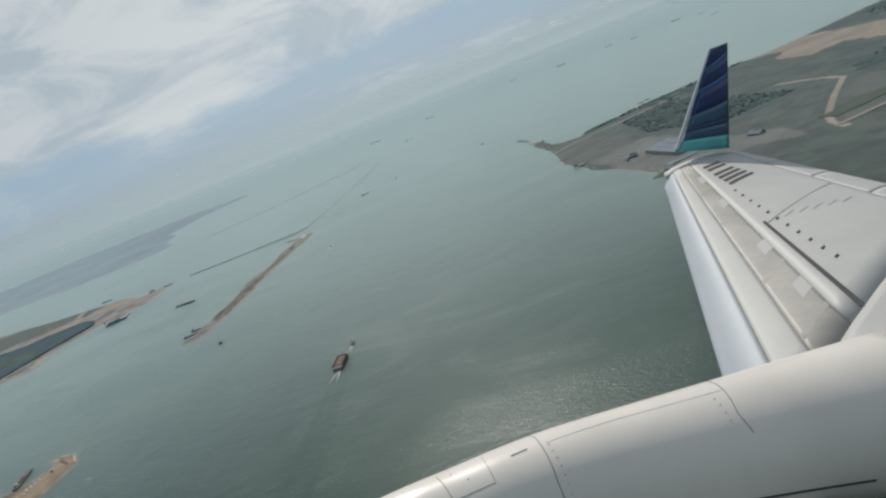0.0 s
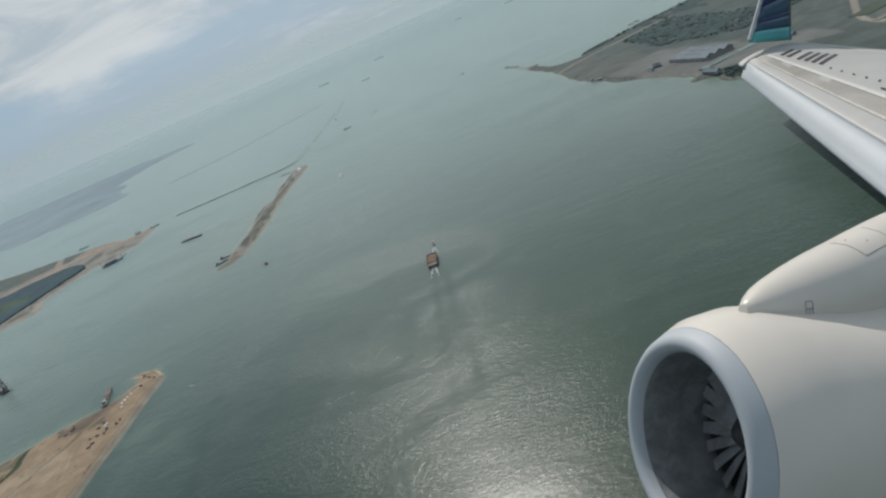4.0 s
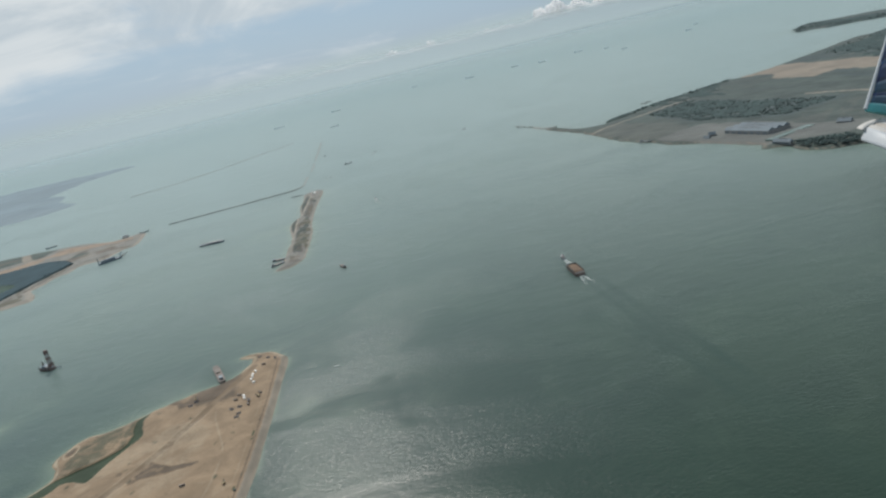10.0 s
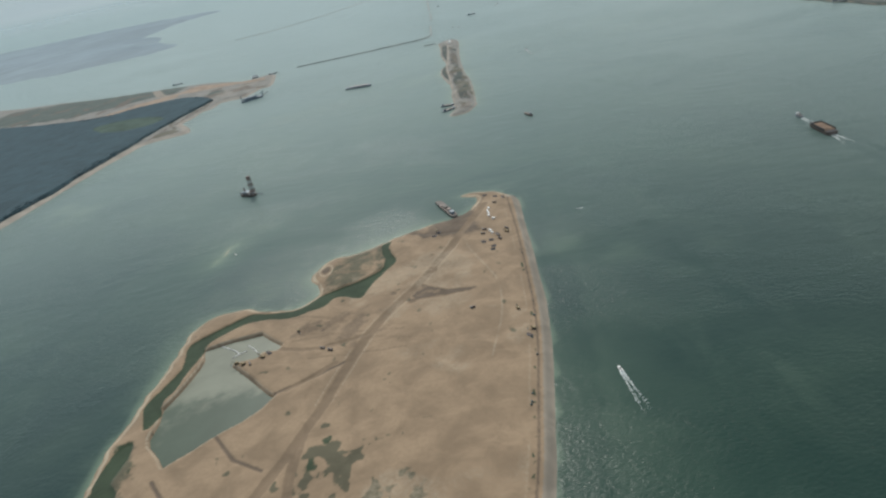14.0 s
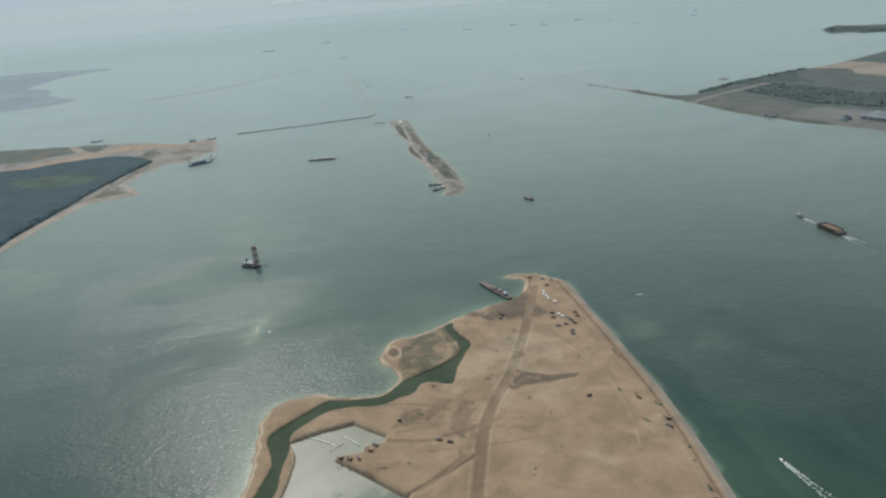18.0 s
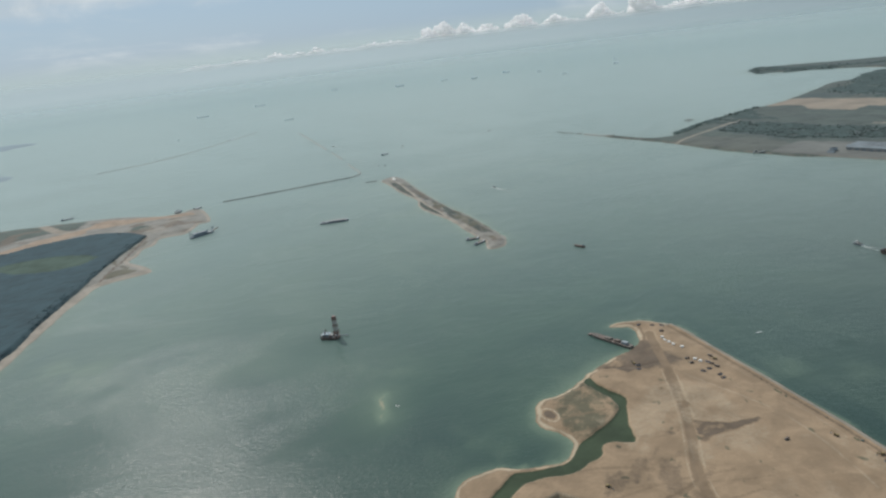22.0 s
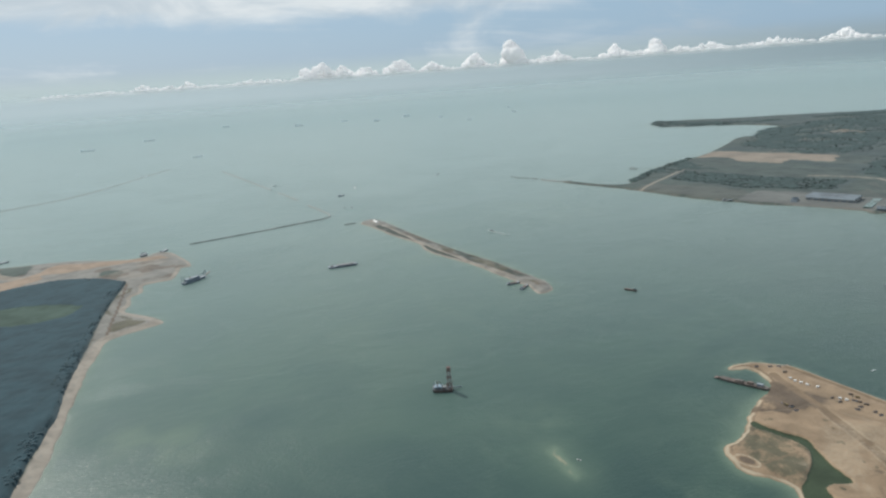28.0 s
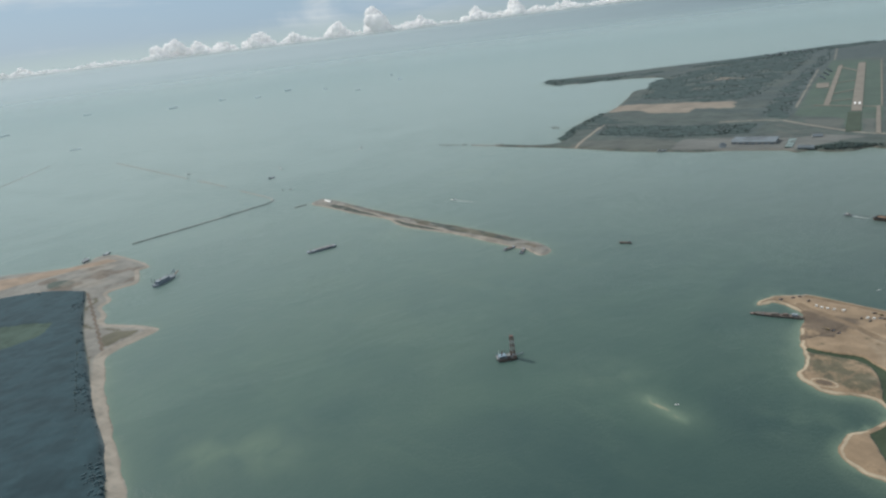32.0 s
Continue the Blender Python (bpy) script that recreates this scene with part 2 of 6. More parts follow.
BLUE = surface("light_blue_roof_paint", (0.2, 0.28, 0.34), 0.5, vary=0.15, scale=2.0, bump=0.1)
YELLOW = surface("yellow_machine_paint", (0.22, 0.165, 0.075), 0.6, vary=0.2, scale=3.0, bump=0.1)
TYRE = surface("black_rubber", (0.03, 0.03, 0.03), 0.8, vary=0.2, scale=4.0, bump=0.2)
GLASS = surface("dark_cab_glass", (0.03, 0.035, 0.04), 0.12, vary=0.1, bump=0.0)
BARGE = surface("dark_brown_deck", (0.13, 0.118, 0.105), 0.75, vary=0.3, scale=1.5, bump=0.15)
MUD = surface("muddy_pond_water", (0.07, 0.095, 0.072), 0.4, vary=0.12, scale=0.15, bump=0.0, spec=0.15, layers=[("milky", (0.17, 0.185, 0.145))])
CARGO = surface("sand_cargo", (0.22, 0.155, 0.11), 0.95, vary=0.2, scale=1.2, bump=0.6)
ROOF = surface("blue_grey_metal_roof", (0.20, 0.235, 0.26), 0.85, vary=0.1, scale=0.6, bump=0.05, spec=0.1)
SLATEP = surface("slate_hull_paint", (0.165, 0.20, 0.235), 0.65, vary=0.3, scale=1.5, bump=0.15, far=0.3)
WALLP = surface("weathered_wall", (0.30, 0.30, 0.29), 0.8, vary=0.2, scale=0.8, bump=0.1)
ASPHALT = surface("worn_runway", (0.19, 0.175, 0.15), 0.9, vary=0.15, scale=0.3, bump=0.1)


# ---- shapes ----
def lattice_noise(x, y, seed, octaves=4):
    """Smooth fractal noise about 0, from arrays of places; one unit is one cell."""
    rng = np.random.default_rng(seed)
    table = rng.random((64, 64)) * 2 - 1
    out, gain = np.zeros_like(x), 1.0
    for _ in range(octaves):
        i, j = np.floor(x).astype(int), np.floor(y).astype(int)
        u, v = x - i, y - j
        u, v = u * u * (3 - 2 * u), v * v * (3 - 2 * v)
        a, b = table[i % 64, j % 64], table[(i + 1) % 64, j % 64]
        c, d = table[i % 64, (j + 1) % 64], table[(i + 1) % 64, (j + 1) % 64]
        out += gain * ((a * (1 - u) + b * u) * (1 - v) + (c * (1 - u) + d * u) * v)
        x, y, gain = x * 2.03 + 7.1, y * 2.03 + 3.7, gain * 0.5
    return out


def rounded(points, steps=5, closed=True):
    """A smooth line through a few points of the plan."""
    p, out, count = np.array(points, float), [], len(points)
    for k in range(count if closed else count - 1):
        if closed:
            a, b, c, d = (p[(k + q) % count] for q in (-1, 0, 1, 2))
        else:
            a, b, c, d = p[max(k - 1, 0)], p[k], p[k + 1], p[min(k + 2, count - 1)]
        for s in range(steps):
            t = s / steps
            out.append(0.5 * (2 * b + (c - a) * t + (2 * a - 5 * b + 4 * c - d) * t * t + (3 * b - a - 3 * c + d) * t ** 3))
    if not closed:
        out.append(p[-1])
    return np.array(out)


def line_distance(x, y, line, closed=False):
    best = np.full(x.shape, 1e9)
    ends = np.roll(line, -1, 0) if closed else line[1:]
    for a, b in zip(line, ends):
        d = b - a
        t = np.clip(((x - a[0]) * d[0] + (y - a[1]) * d[1]) / max(d @ d, 1e-9), 0, 1)
        best = np.minimum(best, (x - a[0] - t * d[0]) ** 2 + (y - a[1] - t * d[1]) ** 2)
    return np.sqrt(best)


def inside_by(x, y, outline):
    """Metres inside an outline (negative: outside)."""
    within = np.zeros(x.shape, bool)
    for a, b in zip(outline, np.roll(outline, -1, 0)):
        if a[1] != b[1]:
            cross = ((a[1] > y) != (b[1] > y)) & (x < (b[0] - a[0]) * (y - a[1]) / (b[1] - a[1]) + a[0])
            within ^= cross
    return np.where(within, 1, -1) * line_distance(x, y, outline, True)


def ease(v, lo, hi):
    t = np.clip((v - lo) / (hi - lo), 0, 1)
    return t * t * (3 - 2 * t)


def mesh_of(name, verts, faces, material=None, smooth=False):
    me = bpy.data.meshes.new(name)
    me.from_pydata(verts if isinstance(verts, list) else verts.tolist(), [], faces if isinstance(faces, list) else faces.tolist())
    if material:
        me.materials.append(material)
    if smooth:
        me.polygons.foreach_set("use_smooth", [True] * len(me.polygons))
    me.update()
    return me


def sheet(name, xs, ys, z, keep, material, fields):
    """A ground sheet over a grid, with its cover as named fields on the points."""
    nx, ny = len(xs), len(ys)
    gx, gy = np.meshgrid(xs, ys, indexing="ij")
    index = np.arange(nx * ny).reshape(nx, ny)
    quads = np.stack([index[:-1, :-1], index[1:, :-1], index[1:, 1:], index[:-1, 1:]], -1)
    ok = (keep[:-1, :-1] | keep[1:, :-1] | keep[1:, 1:] | keep[:-1, 1:])
    quads = quads[ok].reshape(-1, 4)
    used = np.unique(quads)
    back = np.full(nx * ny, -1)
    back[used] = np.arange(len(used))
    verts = np.stack([gx, gy, z], -1).reshape(-1, 3)[used]
    me = mesh_of(name, verts, back[quads], material, True)
    for key, values in fields.items():
        me.attributes.new(key, "FLOAT", "POINT").data.foreach_set("value", np.ascontiguousarray(values.reshape(-1)[used], dtype=np.float32))
    if z.max() > 0.3:
        SHEETS.append((xs, ys, z))
    return new(name, me)


SHEETS = []


def part(name, bm, material, parent, label=""):
    """One mesh object from a bmesh (or ready mesh), under a thing or a part."""
    if isinstance(bm, bpy.types.Mesh):
        me = bm
    else:
        me = bpy.data.meshes.new(name)
        bm.to_mesh(me)
        bm.free()
    if not me.materials:
        me.materials.append(material)
    ob = new(name, me)
    ob.parent = parent
    return tagged(ob, label)


def box(size, at=(0, 0, 0), bevel=0.0, taper=1.0, turn=(0, 0, 0)):
    """A block standing on at, its top scaled by taper, its edges bevelled."""
    bm = bmesh.new()
    bmesh.ops.create_cube(bm, size=1)
    for v in bm.verts:
        k = taper if v.co.z > 0 else 1
        v.co = Vector((v.co.x * size[0] * k, v.co.y * size[1] * k, (v.co.z + 0.5) * size[2]))
    if bevel:
        bmesh.ops.bevel(bm, geom=bm.edges[:], offset=bevel, segments=1, affect="EDGES")
    bmesh.ops.transform(bm, matrix=pose(*at, *turn), verts=bm.verts)
    return bm


def rod(a, b, r, r2=None, sides=8):
    a, b = Vector(a), Vector(b)
    bm = bmesh.new()
    bmesh.ops.create_cone(bm, cap_ends=True, segments=sides, radius1=r, radius2=r if r2 is None else r2, depth=(b - a).length)
    turn = (b - a).to_track_quat("Z", "Y").to_matrix().to_4x4()
    bmesh.ops.transform(bm, matrix=Matrix.Translation((a + b) / 2) @ turn, verts=bm.verts)
    return bm


def strand(line, r, sides=6):
    """One unbroken round cord along a line of places."""
    line = [Vector(p) for p in line]
    line = [p for i, p in enumerate(line) if i == 0 or (p - line[i - 1]).length > 1e-4]
    bm = bmesh.new()
    loops = []
    for i, p in enumerate(line):
        axis = (line[min(i + 1, len(line) - 1)] - line[max(i - 1, 0)]).normalized()
        side = axis.cross(Vector((0.3, 0.2, 1))).normalized()
        up = side.cross(axis)
        loops.append([bm.verts.new(p + (side * math.cos(q) + up * math.sin(q)) * r) for q in (2 * math.pi * k / sides for k in range(sides))])
    for a, b in zip(loops, loops[1:]):
        for i in range(sides):
            bm.faces.new((a[i], a[(i + 1) % sides], b[(i + 1) % sides], b[i])).smooth = True
    bm.faces.new(loops[0])
    bm.faces.new(loops[-1][::-1])
    bmesh.ops.recalc_face_normals(bm, faces=bm.faces)
    return bm


def joined(*meshes):
    out = bmesh.new()
    for bm in meshes:
        me = bpy.data.meshes.new("piece")
        bm.to_mesh(me)
        bm.free()
        out.from_mesh(me)
        bpy.data.meshes.remove(me)
    return out


def hull(length, width, depth, bow=0.25, stern=0.05, draught=0.1):
    """A ship's hull along +y, with a drawn-in bow and a sheer; its waterline lies at z = 0."""
    bm = bmesh.new()
    rings = []
    for k in range(13):
        s = k / 12
        w = 1.0
        if s > 1 - bow:
            w = math.cos((s - 1 + bow) / bow * math.pi / 2) ** 0.6
        if s < stern:
            w = 0.8 + 0.2 * s / stern
        w = max(w, 0.06)
        top = depth * (1 + 0.25 * max(0, s - 0.7) / 0.3)
        y = (s - 0.5) * length
        rings.append([bm.verts.new(c) for c in ((-w * width / 2, y, top), (-w * width * 0.42, y - 0.02 * length * s, -draught),
                                                (w * width * 0.42, y - 0.02 * length * s, -draught), (w * width / 2, y, top))])
    for a, b in zip(rings, rings[1:]):
        for i in range(4):
            bm.faces.new((a[i], b[i], b[(i + 1) % 4], a[(i + 1) % 4]))
    bm.faces.new(rings[0])
    bm.faces.new(rings[-1][::-1])
    bmesh.ops.recalc_face_normals(bm, faces=bm.faces)
    return bm


def thing(name, at, turn=0.0, label="", category="", group=""):
    ob = new(name)
    ob.empty_display_size = 0.2
    ob.matrix_world = pose(*at, 0, 0, turn)
    return tagged(ob, label, category, group)


def crowns(name, centres, radii, material, label, category, seed, squash=0.8, uneven=0.2):
    """Many leafy clumps as one mesh: each an uneven, faceted blob of its own."""
    rng = np.random.default_rng(seed)
    bm = bmesh.new()
    bmesh.ops.create_icosphere(bm, subdivisions=1, radius=1)
    base = np.array([v.co[:] for v in bm.verts])
    tris = np.array([[v.index for v in f.verts] for f in bm.faces])
    bm.free()
    count = len(centres)
    wobble = 1 + rng.normal(0, uneven, (count, len(base), 1))
    verts = base[None] * wobble * np.asarray(radii)[:, None, None] * np.array([1, 1, squash]) + np.asarray(centres)[:, None, :]
    faces = tris[None] + (np.arange(count) * len(base))[:, None, None]
    ob = new(name, mesh_of(name, verts.reshape(-1, 3), faces.reshape(-1, 3), material, True))
    return tagged(ob, label, category, kind="stuff")


def scatter(outline, count, seed, holes=(), box_=None):
    """Places strewn over an outline of the plan."""
    rng = np.random.default_rng(seed)
    lo, hi = (outline.min(0), outline.max(0)) if box_ is None else (np.array(box_[0]), np.array(box_[1]))
    p = rng.uniform(lo, hi, (count, 2))
    ok = inside_by(p[:, 0], p[:, 1], outline) > 0
    for h in holes:
        ok &= inside_by(p[:, 0], p[:, 1], h) < 0
    return p[ok]


# ---- plan of the shores ----
ISLE = rounded([(-68.2, 150.8), (-66.2, 151.7), (-63.5, 150.8), (-61, 149.8), (-58.6, 146.5), (-56.9, 142), (-57.7, 130), (-58.2, 122), (-59.2, 109), (-60.3, 97),
                (-61.8, 87), (-63.4, 79), (-64.6, 73), (-67, 62), (-72, 45), (-80, 30), (-105, 25), (-130, 35), (-128, 55), (-123.8, 70.4), (-124.3, 75.3), (-124.5, 80.5),
                (-124.2, 85.5), (-123.4, 88), (-123, 93), (-122.3, 97.2), (-121.6, 101), (-121, 105), (-120.6, 109.5), (-119.9, 113.5), (-118.5, 115.9), (-116, 117.3),
                (-113, 117.6), (-111, 117.3), (-109.4, 116.3), (-107.3, 115.2), (-104.5, 114.3), (-102, 113.8), (-100, 114.7), (-98.6, 116.2), (-97.8, 118.2), (-97.9, 120.6),
                (-99, 122.5), (-99.6, 125), (-98.7, 128), (-97, 130.5), (-95.3, 131.5), (-93, 131.2), (-89.8, 132), (-85.5, 134.1), (-81.5, 136.2), (-78, 137.5), (-74.5, 138.4),
                (-71.5, 138.9), (-70, 139.7), (-68, 141), (-66, 143.5), (-64.8, 146.5), (-65, 148.8), (-66.4, 149.6)], 4)
LONG = rounded([(-58.6, 366.5), (-55, 371.6), (-50.5, 371), (-48.8, 366.5), (-49.4, 352), (-51.4, 330), (-53, 303), (-53.4, 281), (-53.1, 265), (-54, 247.5), (-54.9, 234),
                (-55.2, 229.4), (-57.3, 225), (-59.8, 221.4), (-64.4, 221.6), (-63.4, 226), (-62, 230), (-62.3, 234.5), (-61.8, 240), (-61.9, 246), (-61.4, 253), (-61, 261), (-61.1, 268.5),
                (-61.9, 277), (-62.6, 285), (-62.7, 294), (-61.2, 300.5), (-58.9, 308.5), (-59.1, 316), (-59.5, 328), (-59.6, 337), (-58.6, 350), (-58.3, 361)], 4)
WEST = rounded([(-144.6, 349), (-145, 366), (-147, 381), (-152, 386.7), (-159, 381.4), (-168.7, 385.6), (-186, 401), (-213, 413), (-255, 428), (-300, 452),
                (-338, 470), (-480, 560), (-700, 600), (-900, 500), (-900, 150), (-500, 150), (-300, 140), (-225, 150), (-207, 190), (-201.7, 206),
                (-197.7, 224), (-193.5, 242), (-190.8, 253.5), (-187, 265), (-183, 276), (-173, 279), (-166.9, 282), (-172.7, 296), (-176, 304),
                (-172.7, 309.5), (-171.6, 318.6), (-167.2, 323), (-165.6, 332), (-160.4, 333.2), (-154.4, 333.4), (-149.4, 347.7)])
EAST = rounded([(81, 374), (84, 345), (86, 320), (85, 295), (86, 276), (89, 264.6), (92, 249), (97.8, 237), (101, 224.7), (103.5, 212), (101, 205.7), (107, 201),
                (105, 193), (109, 185), (117, 180), (116, 166), (125, 120), (140, 60), (200, 0), (500, -100), (900, 0), (900, 250), (693, 331), (674, 376),
                (587, 431), (561, 455), (519, 502), (469.5, 545), (450, 572), (416, 598), (379, 563), (381, 542), (406, 501), (410, 450), (344, 409),
                (320, 423), (274, 403), (234, 386), (208, 378), (185, 376), (155, 367), (134, 359), (114, 349), (100, 340), (89.5, 350), (86, 374)])
HEAD = rounded([(-487, 670), (-362, 645), (-294, 674), (-330, 760), (-375, 870), (-390, 960), (-375, 1058), (-364, 1140), (-700, 1200), (-1200, 900), (-900, 650)])
POND = np.array([(-116, 105.6), (-111.6, 106.6), (-106.6, 107), (-105, 104.9), (-102.5, 102.2), (-103.2, 101), (-105.6, 101.2), (-106.2, 99.8), (-109.4, 99.9), (-110.4, 99.5),
                 (-106.1, 94.1), (-102.9, 89.7), (-101.7, 88.6), (-103.3, 86.2), (-106, 84.1), (-109.2, 82), (-111.7, 80.1), (-114.6, 77.9), (-115.9, 80.2), (-118, 82.9), (-118.6, 84.6),
                 (-118.3, 88), (-118.6, 91.2), (-117.3, 94.3), (-116.4, 97), (-115.5, 100.5), (-115.3, 102.6)])
CREEK = rounded([(-84.4, 133.8), (-84.8, 130.8), (-84.4, 128.2), (-83.8, 125.6), (-83.6, 123.9), (-84.9, 121.6), (-86.2, 119.7), (-87.4, 117.5), (-89.4, 113.2), (-90.6, 112.7),
                 (-92.6, 113.9), (-94.7, 114.3), (-95.8, 112.6), (-97, 111.6), (-99.2, 111.2), (-101.2, 110.3), (-103.5, 110.7), (-106.3, 111.6), (-108.9, 111.8), (-111, 111), (-113.3, 109.4),
                 (-115.3, 108.5), (-116.2, 107), (-116.1, 104.8), (-116.4, 102.5), (-117.2, 100), (-117.8, 97.5), (-118.3, 95), (-119.3, 93), (-118.9, 89.8), (-119, 87.6), (-120.2, 86.9),
                 (-121.2, 89.8), (-121.9, 92), (-121.5, 94.2), (-120.6, 96), (-119.7, 98.4), (-118.8, 100.8), (-118.7, 103.2), (-119.2, 105.8), (-119, 108.2), (-117.6, 109.8), (-115.3, 111.2),
                 (-113.2, 112.5), (-111.4, 113.8), (-109.6, 115), (-107.3, 114), (-104.6, 113.6), (-102.4, 113.1), (-100.4, 113.8), (-98.8, 115), (-97.4, 116.3), (-95.2, 117), (-92.5, 118.2),
                 (-90, 119.2), (-87.3, 120.8), (-85.8, 122.6), (-85.6, 126), (-86.2, 129.2), (-86.2, 132.6)], 2)
MARSH = rounded([(-121, 85), (-123.6, 78), (-127, 70), (-126, 58), (-118, 55), (-111, 60), (-113, 70), (-118, 75)], 3)
TRACKS = [rounded(q, 4, False) for q in (
    [(-64, 143), (-72.6, 125.3), (-79.7, 112.4), (-87.6, 100.7), (-92.3, 88.9), (-95.5, 80.2), (-100.5, 69.7), (-106, 58)],
    [(-88, 100), (-96, 98.5), (-104, 101.5)], [(-96, 79), (-97, 70), (-96, 60)], [(-93, 93.7), (-96.4, 91.2), (-99.8, 89.2)], [(-70, 128), (-69.2, 121.8), (-67.6, 115.4), (-66.2, 109.5), (-66.2, 103.8), (-67.1, 97.5), (-68.6, 92), (-70, 87.4)])]
DITCHES = [np.array(q) for q in ([(-108.4, 81.7), (-105, 76.5), (-100.8, 73.5)], [(-115.2, 75.3), (-111, 69), (-104.9, 64.2)], [(-101.5, 89), (-95, 91.5), (-91.5, 93.5)],
                                 [(-80, 135), (-75, 131.8), (-70.5, 131)])]
WALL = rounded([(-57.1, 143), (-57.7, 130), (-58.2, 122), (-59.2, 109), (-60.3, 97), (-61.8, 87), (-63.4, 79), (-64.6, 73), (-67, 62), (-72, 45)], 4, False)


# ---- sea ----
def spaced(lo, hi, step, reach):
    """Even steps from lo to hi, then ever wider ones out to reach."""
    mid = list(np.arange(lo, hi + step, step))
    for sign, edge in ((1, mid[-1]), (-1, mid[0])):
        s, v, far = step, edge, []
        while abs(v) < reach:
            s *= 1.18
            v += sign * s
            far.append(v)
        mid = mid + far if sign > 0 else far[::-1] + mid
    return np.array(mid)


def make_sea():
    xs, ys = spaced(-240, 130, 1.5, 5000), spaced(60, 420, 1.5, 5000)
    gx, gy = np.meshgrid(xs, ys, indexing="ij")
    silt, slick, area_mask = np.zeros_like(gx), np.zeros_like(gx), np.zeros_like(gx)
    near = (abs(gx) < 500) & (gy > -50) & (gy < 650)
    x, y = gx[near], gy[near]
    uneven = 1 + 0.8 * lattice_noise(x / 9, y / 9, 5)
    out = np.zeros_like(x)
    for shore, reach, amount in ((ISLE, 1.6, 1.0), (LONG, 1.4, 0.9), (WEST, 1.5, 0.6), (EAST, 2.0, 0.7)):
        d = -inside_by(x, y, shore)
        # the stone-faced side of the sand island drops off steeply
        r = reach * np.clip(uneven, 0.3, 2)
        if shore is ISLE:
            r = np.where(line_distance(x, y, WALL) < 6, 0.12, r)
        out = np.maximum(out, amount * np.exp(-np.maximum(d, 0) / r))
        out = np.maximum(out, 0.2 * np.exp(-np.maximum(d, 0) / (r * 5)))
    pond = inside_by(x, y, POND)
    murky = 0.45 + 0.35 * lattice_noise((x + y) / 9, (y - x) / 4, 9) + 0.015 * (y - 92)
    out = np.where(pond > 0, np.clip(murky, 0.12, 0.85) * ease(line_distance(x, y, np.array([(-114.8, 78.3), (-101.8, 88.4)])), 0.4, 1.6), out)
    # sandbank just awash, and plumes of stirred-up silt
    bank = line_distance(x, y, np.array([(-120.6, 150), (-122, 145), (-122.7, 141.6)]))
    out = np.maximum(out, 0.7 * np.exp(-(bank / 1.1) ** 2) + 0.3 * np.exp(-(bank / 4.5) ** 2))
    for px, py, r in ((-180, 199, 8), (-186, 206, 8), (-52, 117, 6), (-45, 110, 4), (20, 320, 25), (-112, 124, 8), (-117, 160, 7)):
        out = np.maximum(out, (0.34 if px < -170 else 0.25) * np.exp(-((x - px) ** 2 + (y - py) ** 2) / r ** 2) * np.clip(0.7 + lattice_noise(x / 6, y / 6, 11), 0, 1.5))
    silt[near] = out
    trail = line_distance(x, y, np.array([(11.2, 141), (11.9, 130), (12.2, 105), (12.9, 80), (14, 40)]))
    width = 1.5 + np.clip(139 - y, 0, 100) * 0.02
    calm = np.where(y < 141, 0.2 * np.exp(-(trail / width) ** 4) + 0.75 * np.exp(-((trail - width) / 0.5) ** 2) * ease(y, 70, 95), 0)
    wander = 1.5 * lattice_noise(x / 6, y / 6, 12)
    for rip, strength in (([(-37.2, 119), (-35.9, 107), (-34.3, 95.5), (-32, 84)], 0.7), ([(-2.5, 148), (3, 124), (7.5, 109), (9.5, 98)], 0.5),
                          ([(-36, 129.5), (-24, 132.5), (-10.6, 134), (0.9, 124.5), (7, 109.5)], 0.3)):
        q = line_distance(x, y, np.array(rip)) + wander
        calm = np.maximum(calm, strength * np.exp(-(q / 0.9) ** 2))
    slick[near] = np.clip(calm, 0, 1)
    # darker bands put weaker sky reflection into the colour; a broad paler patch between
    for line, reach, amount in (([(-128, 60), (-138, 110), (-160, 160), (-183, 197)], 20, 0.75), ([(-30, 112), (0, 138), (60, 195), (75, 260)], 30, 0.5)):
        q = line_distance(x, y, np.array(line)) * np.clip(1 + 0.5 * lattice_noise(x / 25, y / 25, 13), 0.5, 1.6)
        area_mask[near] = np.maximum(area_mask[near], amount * np.exp(-(q / reach) ** 2))
    q = line_distance(x, y, np.array([(-150, 200), (-110, 250), (-70, 320)]))
    silt[near] += 0.17 * np.exp(-(q / 48) ** 2) * np.clip(1 + 0.6 * lattice_noise(x / 18, y / 18, 14), 0.3, 1.7)
    sea = sheet("water", xs, ys, np.zeros_like(gx), np.ones(gx.shape, bool), SEA, {"silt": silt, "slick": slick, "area_mask": area_mask})
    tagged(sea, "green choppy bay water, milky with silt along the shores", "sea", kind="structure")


make_sea()


# ---- lands ----
def shore_height(d, x, y, top, run, seed, rough=0.12):
    """Beach profile: below the water outside the outline, rising inland."""
    z = np.where(d > 0, top * (1 - np.exp(-np.maximum(d, 0) / run)), d * 0.22)
    return z + 0.05 + rough * lattice_noise(x / 5, y / 5, seed) * np.clip(d / 3, 0.12, 1)


